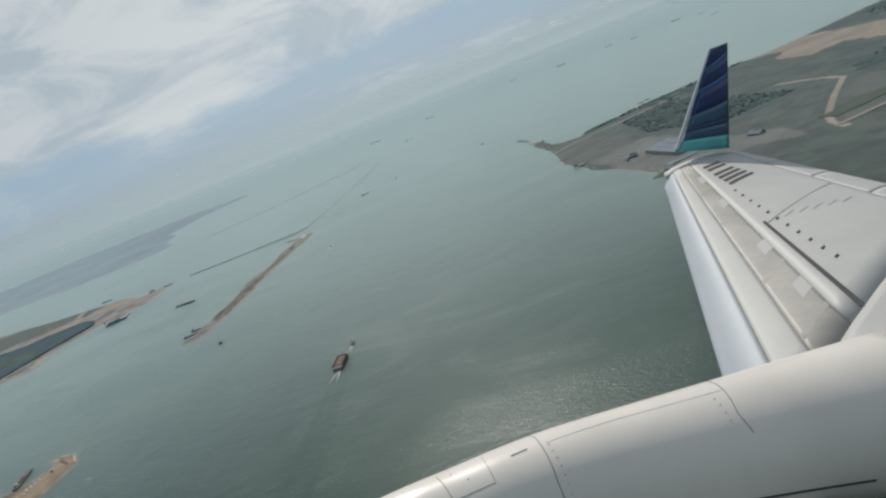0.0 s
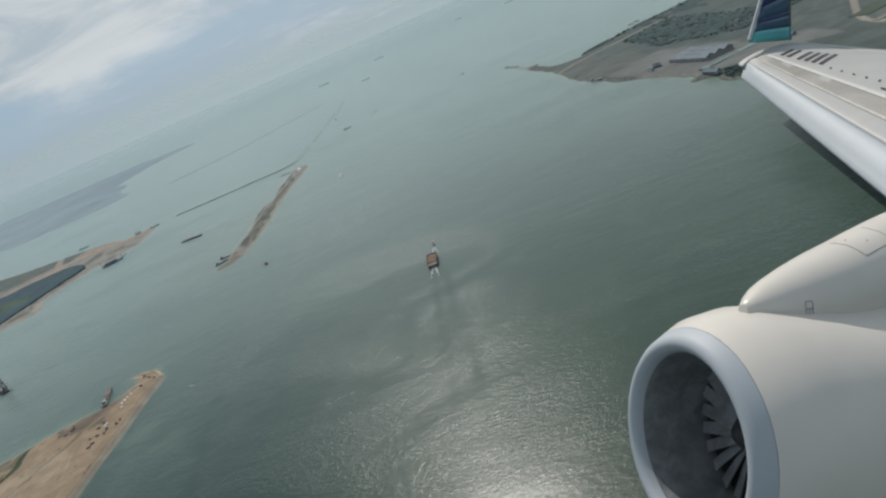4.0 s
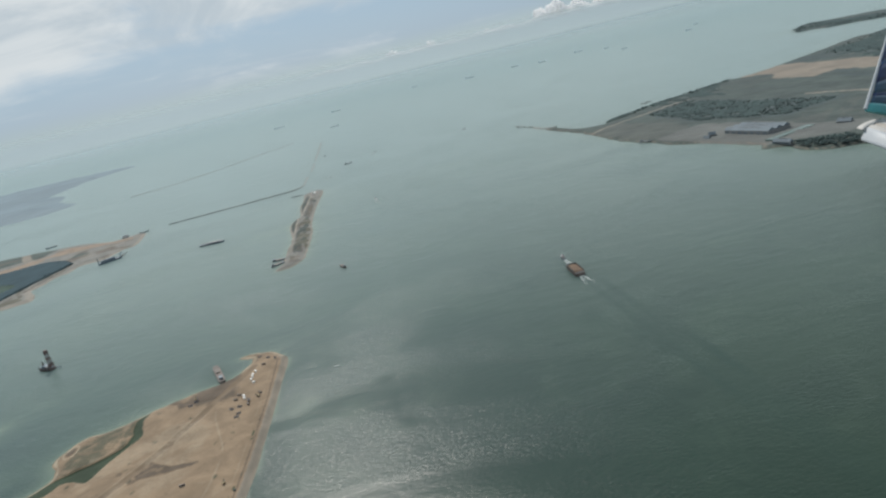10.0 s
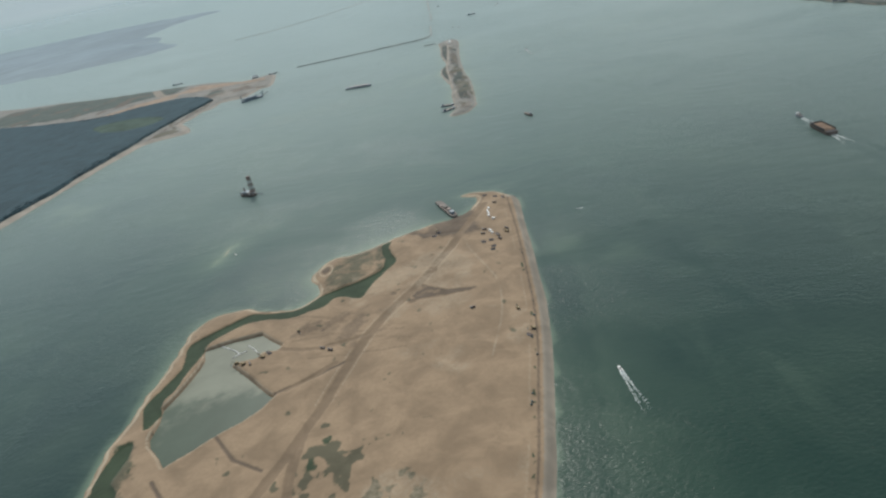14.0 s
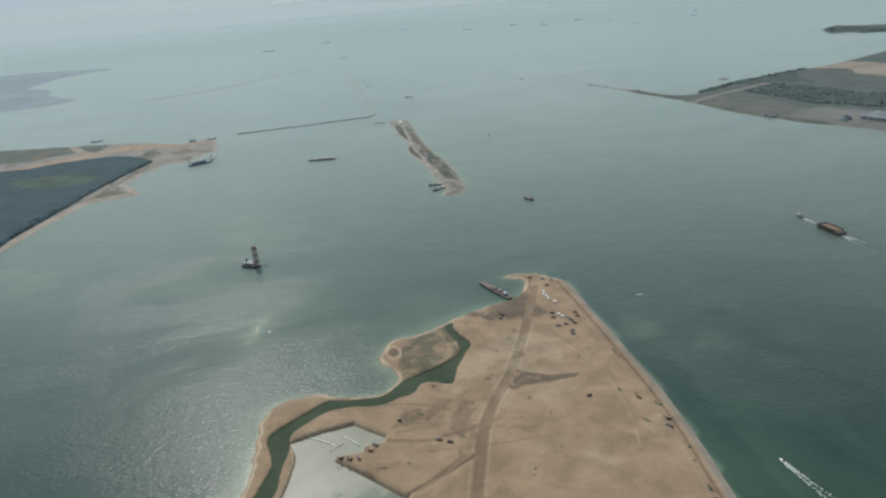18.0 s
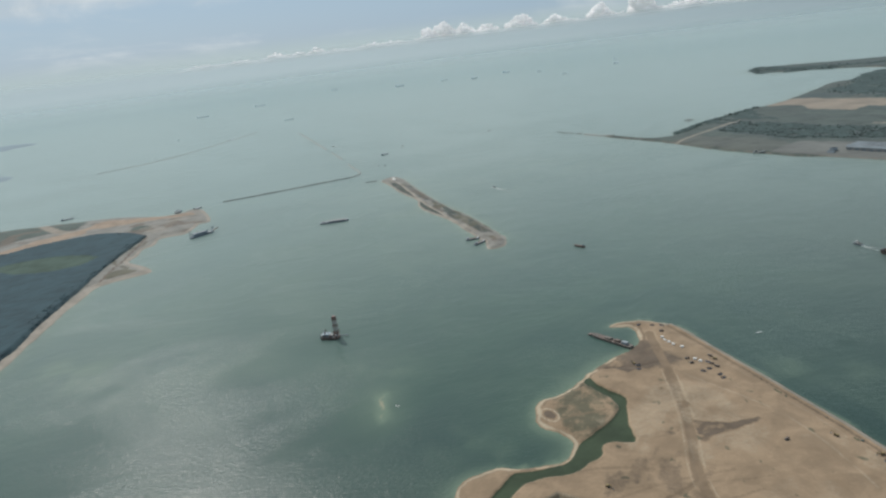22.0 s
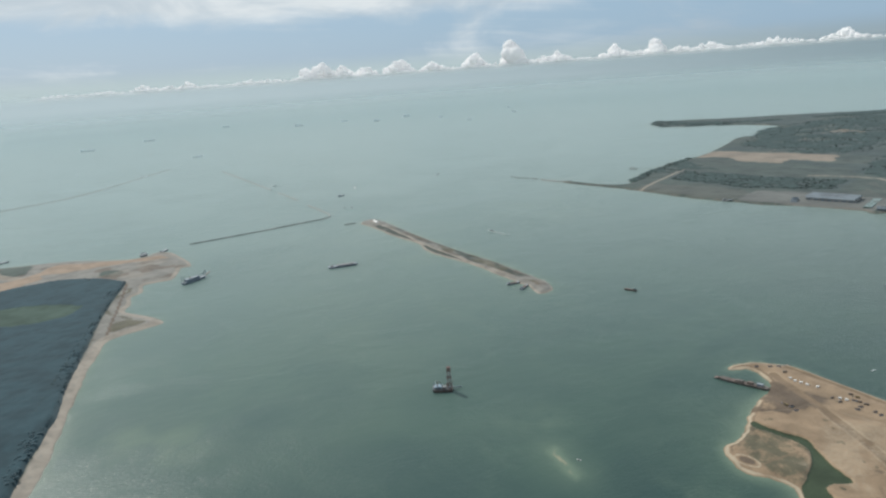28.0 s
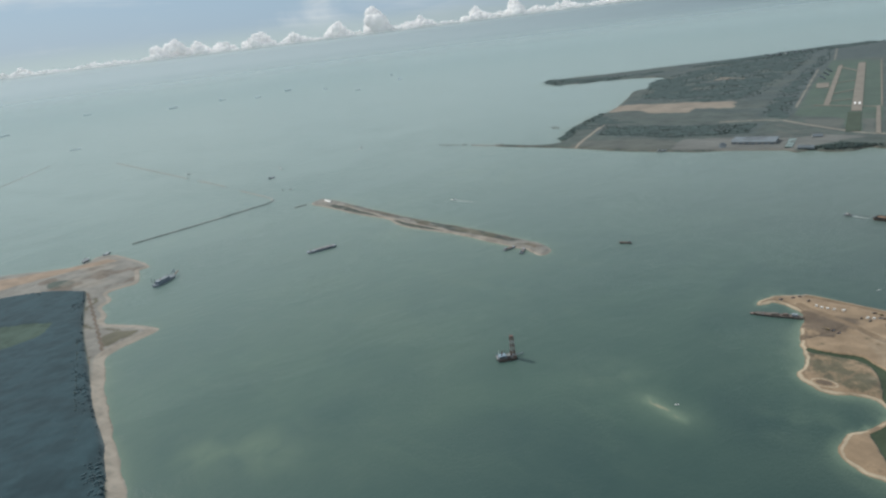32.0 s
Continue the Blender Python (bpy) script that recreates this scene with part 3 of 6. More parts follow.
def make_sand_island():
    xs, ys = np.arange(-136, -54, 0.28), np.arange(22, 154, 0.28)
    x, y = np.meshgrid(xs, ys, indexing="ij")
    d = inside_by(x, y, ISLE)
    d = d + 0.25 * lattice_noise(x / 2, y / 2, 21) * (line_distance(x, y, WALL) > 3)
    z = shore_height(d, x, y, 0.6, 1.8, 22, 0.12)
    creek, pond, marsh = inside_by(x, y, CREEK), inside_by(x, y, POND), inside_by(x, y, MARSH)
    wobble = 0.5 * lattice_noise(x / 2.2, y / 2.2, 23)
    arm = inside_by(x, y, rounded([(-120.8, 84.4), (-122.4, 84), (-123.1, 81.8), (-123.6, 79.8), (-123.7, 77.3), (-123.0, 75.1), (-122.2, 72.1), (-121.7, 68), (-118.6, 68), (-119.2, 72.3), (-120.1, 75.3), (-121.1, 77), (-121.0, 79), (-120.4, 81.5)], 3))
    low = ease(np.maximum(creek, arm) + 0.35 * wobble, -0.35, 0.15)
    z = z * (1 - 0.75 * low) + 0.06 * low
    bay = 1 - np.hypot((x + 97.2) / 1.15, (y - 126.2) / 2.1)
    bank = ease(pond, -0.4, 0.1)
    z = z * (1 - bank) - 0.2 * bank
    wall = line_distance(x, y, WALL)
    crest = np.exp(-((wall - 1.0) / 0.6) ** 2) * (d > 0)
    z = z + 0.35 * crest
    tracks = np.zeros_like(x)
    for line, half, dark in zip(TRACKS[:4], (0.66, 0.45, 0.55, 0.35), (1.0, 0.7, 0.9, 0.9)):
        q = line_distance(x, y, line) + 0.1 * lattice_noise(x / 3, y / 3, 24)
        tracks = np.maximum(tracks, dark * (0.62 * (1 - ease(q, half * 0.85, half * 1.1)) + 0.75 * np.exp(-((q - half) / 0.16) ** 2) + 0.25 * np.exp(-((q - 0.4 * half) / 0.14) ** 2)))
        z -= 0.1 * np.exp(-(q / half) ** 2)
    # faint wheel tracks wandering over the fill
    rng = np.random.default_rng(29)
    for _ in range(60):
        p = rng.uniform((-108, 62), (-66, 138))
        a = rng.normal(2.9, 0.15) if p[0] < -78 and p[1] > 94 else rng.normal(1.05, 0.2)
        line = [p]
        for _ in range(5):
            a += rng.normal(0, 0.09)
            line.append(line[-1] + rng.uniform(2.5, 5) * np.array([math.cos(a), math.sin(a)]))
        q = line_distance(x, y, np.array(line))
        tracks = np.maximum(tracks, (1.3 if p[0] < -78 and p[1] > 94 else 0.55) * rng.uniform(0.25, 0.5) * np.exp(-(q / rng.uniform(0.25, 0.55)) ** 2))
    ditch = np.zeros_like(x)
    for line in DITCHES:
        q = line_distance(x, y, line)
        ditch = np.maximum(ditch, 1 - ease(q, 0.15, 0.5))
        z -= 0.12 * np.exp(-(q / 0.4) ** 2)
    dug = np.exp(-(((x + 93) / 10) ** 2 + ((y - 104) / 7) ** 2))
    strip = inside_by(x, y, np.array([(-78.8, 112.6), (-80.9, 108.6), (-79.3, 107.3), (-77, 107), (-73.3, 106.7), (-69.6, 106.8), (-69.7, 107.8), (-72.2, 108.3), (-75, 108.9), (-76.3, 110)]))
    blot = lattice_noise(x / 4, y / 4, 25)
    yard = np.exp(-(((x + 71) / 8) ** 2 + ((y - 135) / 9) ** 2))
    pad = inside_by(x, y, np.array([(-79, 133.5), (-74.5, 134.8), (-73.5, 131.6), (-78, 130.6)]))
    soil = np.maximum.reduce([(0.75 + 0.3 * lattice_noise(x / 1.5, y / 0.8, 14)) * ease(strip + 0.15 * blot, -0.15, 0.25), ditch * 0.8, 0.7 * np.exp(-((wall - 1.75) / 0.3) ** 2), 0.5 * ease(dug + 0.5 * lattice_noise((x + y) / 7, (y - x) / 2.5, 40), 0.5, 1.2), 0.75 * ease(pad + 0.3 * blot, -0.3, 0.4),
                              0.7 * ease(yard + 0.25 * blot, 0.35, 0.8), 0.6 * ease(blot, 0.55, 1.1) * (y > 98) * (x < -76),
                              0.3 * ease(lattice_noise((x + 0.8 * y) / 11, (y - 0.8 * x) / 3.2, 30), 0.15, 0.9)])
    scrub_zone = np.maximum.reduce([np.exp(-(((x + 92.5) / 5) ** 2 + ((y - 73) / 9) ** 2)), np.exp(-(((x + 98) / 4) ** 2 + ((y - 62) / 5) ** 2)),
                                    np.exp(-(((x + 85) / 5) ** 2 + ((y - 58) / 10) ** 2))])
    scrub = np.maximum(ease(scrub_zone + 0.75 * lattice_noise(x / 1.7, y / 2.2, 18), 0.55, 1.1) * 0.85, 0.8 * ease(marsh + 2.0 * blot, -0.5, 2.0))
    flats = inside_by(x, y, rounded([(-93, 130.4), (-87, 132.3), (-86.5, 129), (-86, 126), (-86.2, 122.8), (-88, 121), (-92, 119), (-95.5, 117.6), (-96.9, 118.6), (-96.6, 121), (-95.4, 123.4), (-94.8, 128)], 3))
    scrub = np.maximum(scrub, (0.55 + 0.3 * lattice_noise(x / 1.6, y / 1.6, 16)) * ease(flats + 0.5 * lattice_noise(x / 2.5, y / 2.5, 20), -1.7, -0.2))
    berm = np.exp(-((wall - 2.3) / 0.3) ** 2) * ease(lattice_noise(x / 1.2, y / 1.2, 27), 0.15, 0.6)
    grass = np.maximum.reduce([low, 0.75 * ease(marsh + 3.0 * lattice_noise(x / 2.5, y / 2.5, 19), 0.3, 2.5), 0.8 * berm * (y < 125), 0.4 * ease(flats + 1.6 * lattice_noise(x / 1.8, y / 1.8, 26), 0.6, 2.0), 0.7 * ease(scrub_zone + 0.5 * lattice_noise(x / 1.6, y / 1.6, 28), 0.95, 1.25)])
    east_lane = line_distance(x, y, TRACKS[4])
    scarp = np.exp(-((d - 0.95) / 0.22) ** 2) * (wall > 3) * ease(y, 112, 118) * ease(x, -99, -96)
    soil = np.maximum.reduce([soil, 0.7 * scarp, 0.8 * ease(bay, 0.1, 0.35)])
    pale = np.maximum.reduce([np.exp(-((d - 0.25) / 0.32) ** 2) * (wall > 2.5), 0.8 * np.exp(-((bay + 0.1) / 0.16) ** 2), 0.5 * np.exp(-(east_lane / 0.35) ** 2),
                              0.6 * np.exp(-((line_distance(x, y, TRACKS[0]) - 1.15) / 0.18) ** 2) * (y > 84), np.exp(-((wall - 2.9) / 0.3) ** 2) * 0.45 * (y < 138),
                              np.exp(-(pond + 0.35) ** 2 / 0.03) * 0.8,
                              0.42 * ease(lattice_noise(x / 13, y / 13, 17), -0.2, 0.6) * (d > 3) * (x > -92)])
    pale = pale * (1 - np.clip(soil * 1.2, 0, 1)) * (1 - 0.9 * low)
    soil, tracks = soil * (1 - 0.9 * low), tracks * (1 - 0.9 * low)
    stone = (1 - ease(d, 1.1, 1.35)) * (wall < 3) * (0.7 + 0.3 * np.exp(-((d - 0.7) / 0.2) ** 2))
    scrub = scrub * (1 - low)
    fields = {"grass": grass, "scrub": scrub, "soil": soil, "track": tracks, "stone": stone, "pale": pale}
    ob = sheet("sand_island", xs, ys, z, d > -5, SAND, fields)
    px, py = np.arange(-121, -100, 0.3), np.arange(76, 110, 0.3)
    gx, gy = np.meshgrid(px, py, indexing="ij")
    pool = sheet("pond", px, py, np.full(gx.shape, 0.03), inside_by(gx, gy, POND) > -1.2, MUD, {"milky": 0.95 * ease(gy + 5 * lattice_noise((gx + gy) / 9, (gy - gx) / 5, 9), 78, 104) * ease(line_distance(gx, gy, np.array([(-114.6, 77.9), (-101.7, 88.6)])) + 0.5 * lattice_noise(gx / 2, gy / 2, 8), 0.9, 2.6)})
    tagged(pool, "murky green pond dug into the sand", "pond", kind="structure")
    tagged(ob, "flat reclaimed island of tan sand with vehicle tracks, a green creek and a pond", "island", kind="structure")


def make_long_island():
    xs, ys = np.arange(-70, -42, 0.35), np.arange(216, 378, 0.45)
    x, y = np.meshgrid(xs, ys, indexing="ij")
    d = inside_by(x, y, LONG) + 0.25 * lattice_noise(x / 3, y / 3, 31)
    z = shore_height(d, x, y, 0.9, 1.2, 32, 0.25)
    blot = lattice_noise(x / 3, y / 7, 33)
    inner = ease(d, 0.8, 2.2)
    inner_path = rounded([(-54.5, 356), (-56.4, 330), (-58.6, 307), (-59.6, 298), (-59.9, 288), (-60.0, 278), (-60.4, 268), (-60.5, 258)], 5, False)
    path = line_distance(x, y, inner_path)
    side = np.interp(y, inner_path[::-1, 1], inner_path[::-1, 0])
    west_bank = ease(side - x, 0.0, 0.5) * ease(d, 0.3, 0.9) * ease(y, 262, 270) * (1 - ease(y, 350, 358))
    middle = np.exp(-((x + 54.6) / 1.3) ** 2) * ease(blot, -0.1, 0.4) * (y < 358)
    scrub = np.maximum(inner * ease(blot, 0.05, 0.6) * 0.6 * (y < 362), 0.9 * middle)
    east_bank = ease(x - side, 0.6, 1.4) * ease(d, 0.7, 1.5) * (1 - ease(y, 346, 358)) * ease(y, 232, 240)
    brush = np.maximum(np.clip(0.95 + 0.4 * blot, 0, 1) * west_bank, np.clip(0.55 + 0.5 * lattice_noise(x / 1.8, y / 6, 34), 0, 0.9) * east_bank)
    soil = ease(d, 0.3, 1.5) * ease(lattice_noise(x / 5, y / 9, 35), 0.0, 0.7) * 0.5 * (1 - west_bank)
    pale = np.maximum.reduce([0.9 * np.exp(-((d - 0.15) / 0.32) ** 2), 0.9 * np.exp(-(path / 0.5) ** 2), 0.7 * ease(d, 0.2, 1) * np.exp(-(((x + 60.5) / 1.2) ** 2 + ((y - 250) / 12) ** 2)), np.exp(-(((x + 53.3) / 1.6) ** 2 + ((y - 363) / 3.2) ** 2)) * 1.6])
    zero = np.zeros_like(x)
    ob = sheet("long_island", xs, ys, z, d > -4, SILT, {"grass": zero, "brush": brush, "scrub": scrub, "soil": soil, "track": zero, "stone": zero, "pale": pale})
    tagged(ob, "long narrow island of grey sand and low scrub", "island", kind="structure")


WOOD = rounded([(-171.5, 341), (-178, 352), (-192.8, 363), (-215, 362), (-233, 357), (-270, 372), (-320, 400), (-420, 430), (-420, 170), (-235, 160), (-213, 182),
                (-203.6, 209.5), (-199.6, 224), (-198.2, 230), (-194.2, 250), (-188.6, 272.6), (-182.6, 298), (-176.6, 318.3), (-170.6, 338)], 4)
MEADOW = rounded([(-203, 308), (-194, 308.5), (-188.5, 315.3), (-199.4, 327.2), (-212, 332), (-224, 329), (-216, 315)], 3)


def make_west_land():
    xs = np.concatenate([np.arange(-900, -300, 8.0), np.arange(-300, -138, 1.0)])
    ys = np.concatenate([np.arange(90, 200, 3.0), np.arange(200, 395, 1.0), np.arange(395, 620, 3.0)])
    x, y = np.meshgrid(xs, ys, indexing="ij")
    d = inside_by(x, y, WEST) + 0.35 * lattice_noise(x / 5, y / 5, 41)
    z = shore_height(d, x, y, 0.9, 3, 42, 0.15)
    blot = lattice_noise(x / 8, y / 8, 43)
    wood = inside_by(x, y, WOOD)
    grass = np.maximum(ease(wood, -1, 1), ease(inside_by(x, y, rounded([(-176, 365), (-169.3, 359.6), (-172.3, 350), (-178, 356)], 3)), -1, 1))
    grass = np.maximum(grass, ease(np.exp(-(((x + 235) / 26) ** 2 + ((y - 396) / 9) ** 2)) + 0.2 * blot, 0.4, 0.7))
    spit = np.exp(-(((x + 178) / 7) ** 2 + ((y - 285) / 7) ** 2))
    track = line_distance(x, y, np.array([(-170.4, 337.3), (-175.8, 312.1), (-182.5, 282.1), (-190.7, 251.1), (-197.8, 225.1), (-201.5, 208.4)]))
    scrub = np.maximum(0.7 * ease(spit + 0.3 * blot, 0.45, 0.8), np.exp(-((d - 4.5) / 1.0) ** 2) * (y < 330) * ease(lattice_noise(x / 4, y / 4, 44), -0.1, 0.3) * 0.8)
    soil = np.maximum(ease(blot, 0.0, 0.7) * (y > 335) * 0.6, 0.9 * (1 - ease(track, 0.25, 0.8)))
    road = line_distance(x, y, np.array([(-202, 372), (-214, 392), (-222, 412)]))
    stone = np.maximum(1 - ease(road, 1.5, 3), 0.45 * ease(lattice_noise(x / 12, y / 12, 46), -0.2, 0.4) * (y > 340) * (x > -215))
    green = inside_by(x, y, np.array([(-330, 450), (-246, 431.6), (-216, 415), (-197, 402), (-203, 386.7), (-227, 383), (-260, 376), (-330, 405)]))
    grass = np.maximum(grass, 0.85 * ease(green + 2 * blot, -1, 2))
    tongue = np.maximum(inside_by(x, y, np.array([(-232, 363), (-217.7, 376.4), (-199.8, 380.8), (-197.4, 372), (-212.6, 361.8), (-229, 354.7)])),
                        inside_by(x, y, np.array([(-202.5, 380.4), (-192.3, 393.7), (-165.3, 381.2), (-151.9, 375.3), (-150.4, 368.4), (-165.5, 372.8), (-187.7, 374.3)])))
    orange = 0.95 * ease(tongue + blot, -1.2, 1.2)
    stone = stone * (1 - orange)
    soil = soil * (1 - orange)
    north = ease(d, 2.0, 4) * (1 - ease(d, 9, 12)) * (y > 376)
    pale = np.maximum.reduce([np.exp(-((d - 0.6) / 0.9) ** 2), north * 0.3, 0.7 * np.exp(-((d - 2.2) / 1.2) ** 2) * (y < 300)])
    ob = sheet("wooded_land", xs, ys, z, d > -6, SILT, {"grass": grass, "scrub": scrub, "soil": soil, "track": np.zeros_like(x), "stone": stone, "orange": orange, "pale": pale})
    tagged(ob, "low coastal land with a sandy beach and bare grey flats", "land", kind="structure")
    # closed canopy of the mangrove wood, with tree crowns strewn over it
    cx, cy = np.concatenate([np.arange(-420, -240, 1.6), np.arange(-240, -166, 0.7)]), np.arange(165, 420, 0.9)
    gx, gy = np.meshgrid(cx, cy, indexing="ij")
    w = inside_by(gx, gy, WOOD) + 0.15 * lattice_noise(gx / 4, gy / 4, 47)
    hole = inside_by(gx, gy, MEADOW) + 0.6 * lattice_noise(gx / 4, gy / 4, 48)
    lift = ease(w, -0.6, 0.9) * (1 - 0.18 * ease(hole, -1.5, 0.6))
    h = -0.6 + lift * (2.1 + 0.07 * lattice_noise(gx / 1.3, gy / 1.3, 49, 3) + 0.1 * lattice_noise(gx / 12, gy / 12, 50))
    canopy = sheet("mangrove_canopy", cx, cy, h, (w > -1.0) & (hole < 0.4), CANOPY, {})
    tagged(canopy, "dense dark green mangrove canopy behind the beach", "woodland", kind="stuff")
    p = scatter(WOOD, 34000, 51, (MEADOW,), ((-330, 170), (-168, 368)))
    edge = inside_by(p[:, 0], p[:, 1], WOOD)
    p = p[(edge > 0.6) & (edge < 4.0)]
    rng = np.random.default_rng(52)
    r = rng.uniform(0.3, 0.6, len(p))
    up = 1.42 + rng.uniform(-0.04, 0.03, len(p))
    crowns("mangrove_crowns", np.column_stack([p, up]), r, CANOPY, "uneven dark green crowns along the edge of a mangrove wood", "trees", 53, 0.15, 0.05)
    ride = rounded([(-185.4, 294.6), (-190.5, 276), (-196.8, 254.1), (-202.4, 233.3)], 24, False)
    rng = np.random.default_rng(56)
    ride = ride[rng.random(len(ride)) < 0.6]
    c = np.column_stack([ride + rng.normal(0, 0.12, ride.shape), np.full(len(ride), 1.5)])
    crowns("pale_trees", c, rng.uniform(0.15, 0.3, len(c)), SCRUB, "pale line of trees along a ride through the wood", "trees", 57, 0.5)
    meadow_x, meadow_y = np.arange(-245, -184, 1.0), np.arange(302, 340, 1.0)
    mx, my = np.meshgrid(meadow_x, meadow_y, indexing="ij")
    inside = inside_by(mx, my, MEADOW)
    m = sheet("meadow", meadow_x, meadow_y, 1.42 + 0.05 * lattice_noise(mx / 4, my / 4, 54), inside > -1, MEADOWG, {})
    tagged(m, "light green clearing in the mangrove wood", "meadow", kind="structure")


def make_east_land():
    xs = np.concatenate([np.arange(76, 270, 1.2), np.arange(270, 920, 5.0)])
    ys = np.concatenate([np.arange(-110, 160, 10.0), np.arange(160, 420, 1.2), np.arange(420, 610, 4.0)])
    x, y = np.meshgrid(xs, ys, indexing="ij")
    d = inside_by(x, y, EAST) + 0.7 * lattice_noise(x / 6, y / 6, 61)
    z = shore_height(d, x, y, 1.0, 3, 62, 0.15)
    field = ease(inside_by(x, y, np.array([(140, 180), (225, 190), (480, 262), (465, 320), (225, 262), (195, 250), (140, 205)])), -6, 2)
    z = z * (1 - field) + 1.05 * field
    blot = lattice_noise(x / 14, y / 14, 63)
    ragged = 2.5 * blot + 1.6 * lattice_noise(x / 4, y / 4, 69)
    bare = inside_by(x, y, np.array([(199, 373.5), (230, 385), (241, 345), (250, 300), (221, 291), (216, 313), (199, 308), (195, 335), (208, 354)]))
    patch = inside_by(x, y, np.array([(389.6, 393.6), (392.5, 377), (376, 346), (369, 347), (367, 381)]))
    pale = np.maximum.reduce([ease(bare + ragged, -1, 3), np.exp(-((d - 0.8) / 0.8) ** 2) * 0.6, 0.7 * ease(patch + ragged, -1, 3)])
    lanes = [np.array(q) for q in ([(84.5, 317.5), (112, 329), (152, 344)], [(241, 346), (294, 361.5), (345, 372.6), (387, 383)],
                                   [(169, 274), (176, 251), (177, 242), (162, 220), (148.8, 198.5), (145.6, 190), (145, 182)], [(221, 251), (309, 276.3), (425.6, 309.2)], [(492, 318.6), (655, 368.7)])]
    lane = np.zeros_like(x)
    for q, strength in zip(lanes, (0.8, 0.5, 1.0, 0.6, 0.6)):
        lane = np.maximum(lane, strength * (1 - ease(line_distance(x, y, q), 0.5, 1.5)))
    apron = inside_by(x, y, np.array([(90.8, 263.4), (116, 270), (125.4, 247), (130, 216), (140, 205), (138, 186), (124, 196), (104, 208), (97, 235)]))
    stone = 0.75 * ease(apron + 0.4 * ragged, -1, 2)
    wild = ease(lattice_noise(x / 22, y / 22, 64), -0.35, 0.25)
    green = inside_by(x, y, np.array([(190.4, 241), (284, 266.5), (328, 279), (491.5, 320), (484, 276.7), (189, 194.8), (150, 190), (148, 200), (188, 216)]))
    grass = ease(green, -1, 1.5)
    belt = inside_by(x, y, np.array([(118, 328), (150, 342.6), (155.5, 291), (168, 248), (135, 240.5), (117, 276.5)]))
    line_wood = inside_by(x, y, np.array([(182, 243.8), (194, 243), (297, 273.5), (435, 311.4), (493, 320.6), (627, 365), (437, 324), (262, 282), (190, 262)]))
    scrub = np.maximum.reduce([ease(belt + 0.7 * ragged, -2, 2) * 0.9, 0.9 * ease(line_wood + ragged, -2, 2), 0.6 * wild * (x > 200), 0.8 * (x > 500)]) * (1 - grass)
    shore_field = inside_by(x, y, np.array([(122, 232), (150, 240), (176, 238), (160, 212), (140, 190), (132, 206)]))
    brown = inside_by(x, y, np.array([(82.5, 320), (103, 326.5), (114, 272), (92.7, 263), (86.6, 282.6)]))
    brown_b = np.maximum(inside_by(x, y, np.array([(182.6, 233), (184, 212.5), (152.4, 202.4), (164, 225)])), inside_by(x, y, np.array([(184.6, 203.8), (185, 197), (148, 186.7), (150, 193.5)])))
    soil = np.maximum.reduce([0.6 * ease(shore_field + ragged, -1, 2) * ease(lattice_noise((x + y) / 9, (y - x) / 2.5, 70), -0.6, 0.3), 0.85 * ease(brown + ragged, -1, 2), 0.8 * ease(brown_b + 0.4 * ragged, -1, 1), 0.45 * ease(lattice_noise(x / 16, y / 16, 65), 0.0, 0.7)])
    grass = grass * (1 - ease(brown_b, -1, 1))
    ob = sheet("airfield_land", xs, ys, z, d > -6, FIELDS, {"grass": grass, "scrub": scrub, "soil": soil, "track": lane, "stone": stone, "pale": pale})
    tagged(ob, "flat green peninsula with bare fields, dirt roads and an airfield", "land", kind="structure")
    rng = np.random.default_rng(66)
    zones = [(rounded([(106, 344), (134, 357), (160, 366), (190, 374), (200, 376), (190, 370), (150, 356), (112, 340)], 3), 500, 0.8),
             (np.array([(120, 327), (149, 340), (154, 291), (166, 249), (137, 243), (119, 277)]), 1600, 0.5),
             (np.array([(184, 244), (194, 244), (297, 275), (435, 313), (493, 323), (627, 366), (437, 323), (262, 281), (192, 260)]), 3000, 0.6),
             (rounded([(416, 596), (380, 562), (383, 545), (408, 505), (440, 480), (560, 440), (640, 385), (690, 332), (640, 340), (520, 420), (430, 520)], 3), 2500, 1.1),
             (np.array([(102, 205), (115, 198), (122, 194), (122, 177), (114, 175), (110, 188), (104, 194)]), 900, 0.6),
             (rounded([(255, 300), (262, 380), (320, 410), (400, 440), (560, 420), (600, 375), (440, 330), (340, 310)], 3), 2500, 0.65)]
    pts, rad = [], []
    for outline, count, size in zones:
        p = scatter(outline, count, 67 + count)
        p = p[inside_by(p[:, 0], p[:, 1], EAST) > 1.0]
        r = rng.uniform(0.5, 1.2, len(p)) * size
        pts.append(np.column_stack([p, 1.2 + r * 0.1]))
        rad.append(r)
    for name, outline, step, top, seed, label in (
            ("tree_belt", zones[1][0], 0.9, 0.9, 171, "dense grey-green tree belt behind the shore fields"),
            ("tree_row", zones[2][0], 1.6, 1.0, 172, "long grey-green tree row beside the airfield"),
            ("shore_wood", zones[0][0], 0.8, 1.0, 173, "strip of grey-green trees along the shore"),
            ("shore_copse", np.array([(127, 350), (150, 360), (188, 373), (178, 350), (162, 322), (155, 342), (134, 341)]), 1.0, 0.8, 176, "loose grey-green copse between field and shore"),
            ("far_wood", zones[3][0], 3.0, 1.6, 174, "distant blue-green wood along the far shore"),
            ("inner_wood", zones[5][0], 2.2, 0.9, 175, "mottled grey-green woodland with gaps")):
        lo, hi = outline.min(0) - 2 * step, outline.max(0) + 2 * step
        wx, wy = np.arange(lo[0], hi[0], step), np.arange(lo[1], hi[1], step)
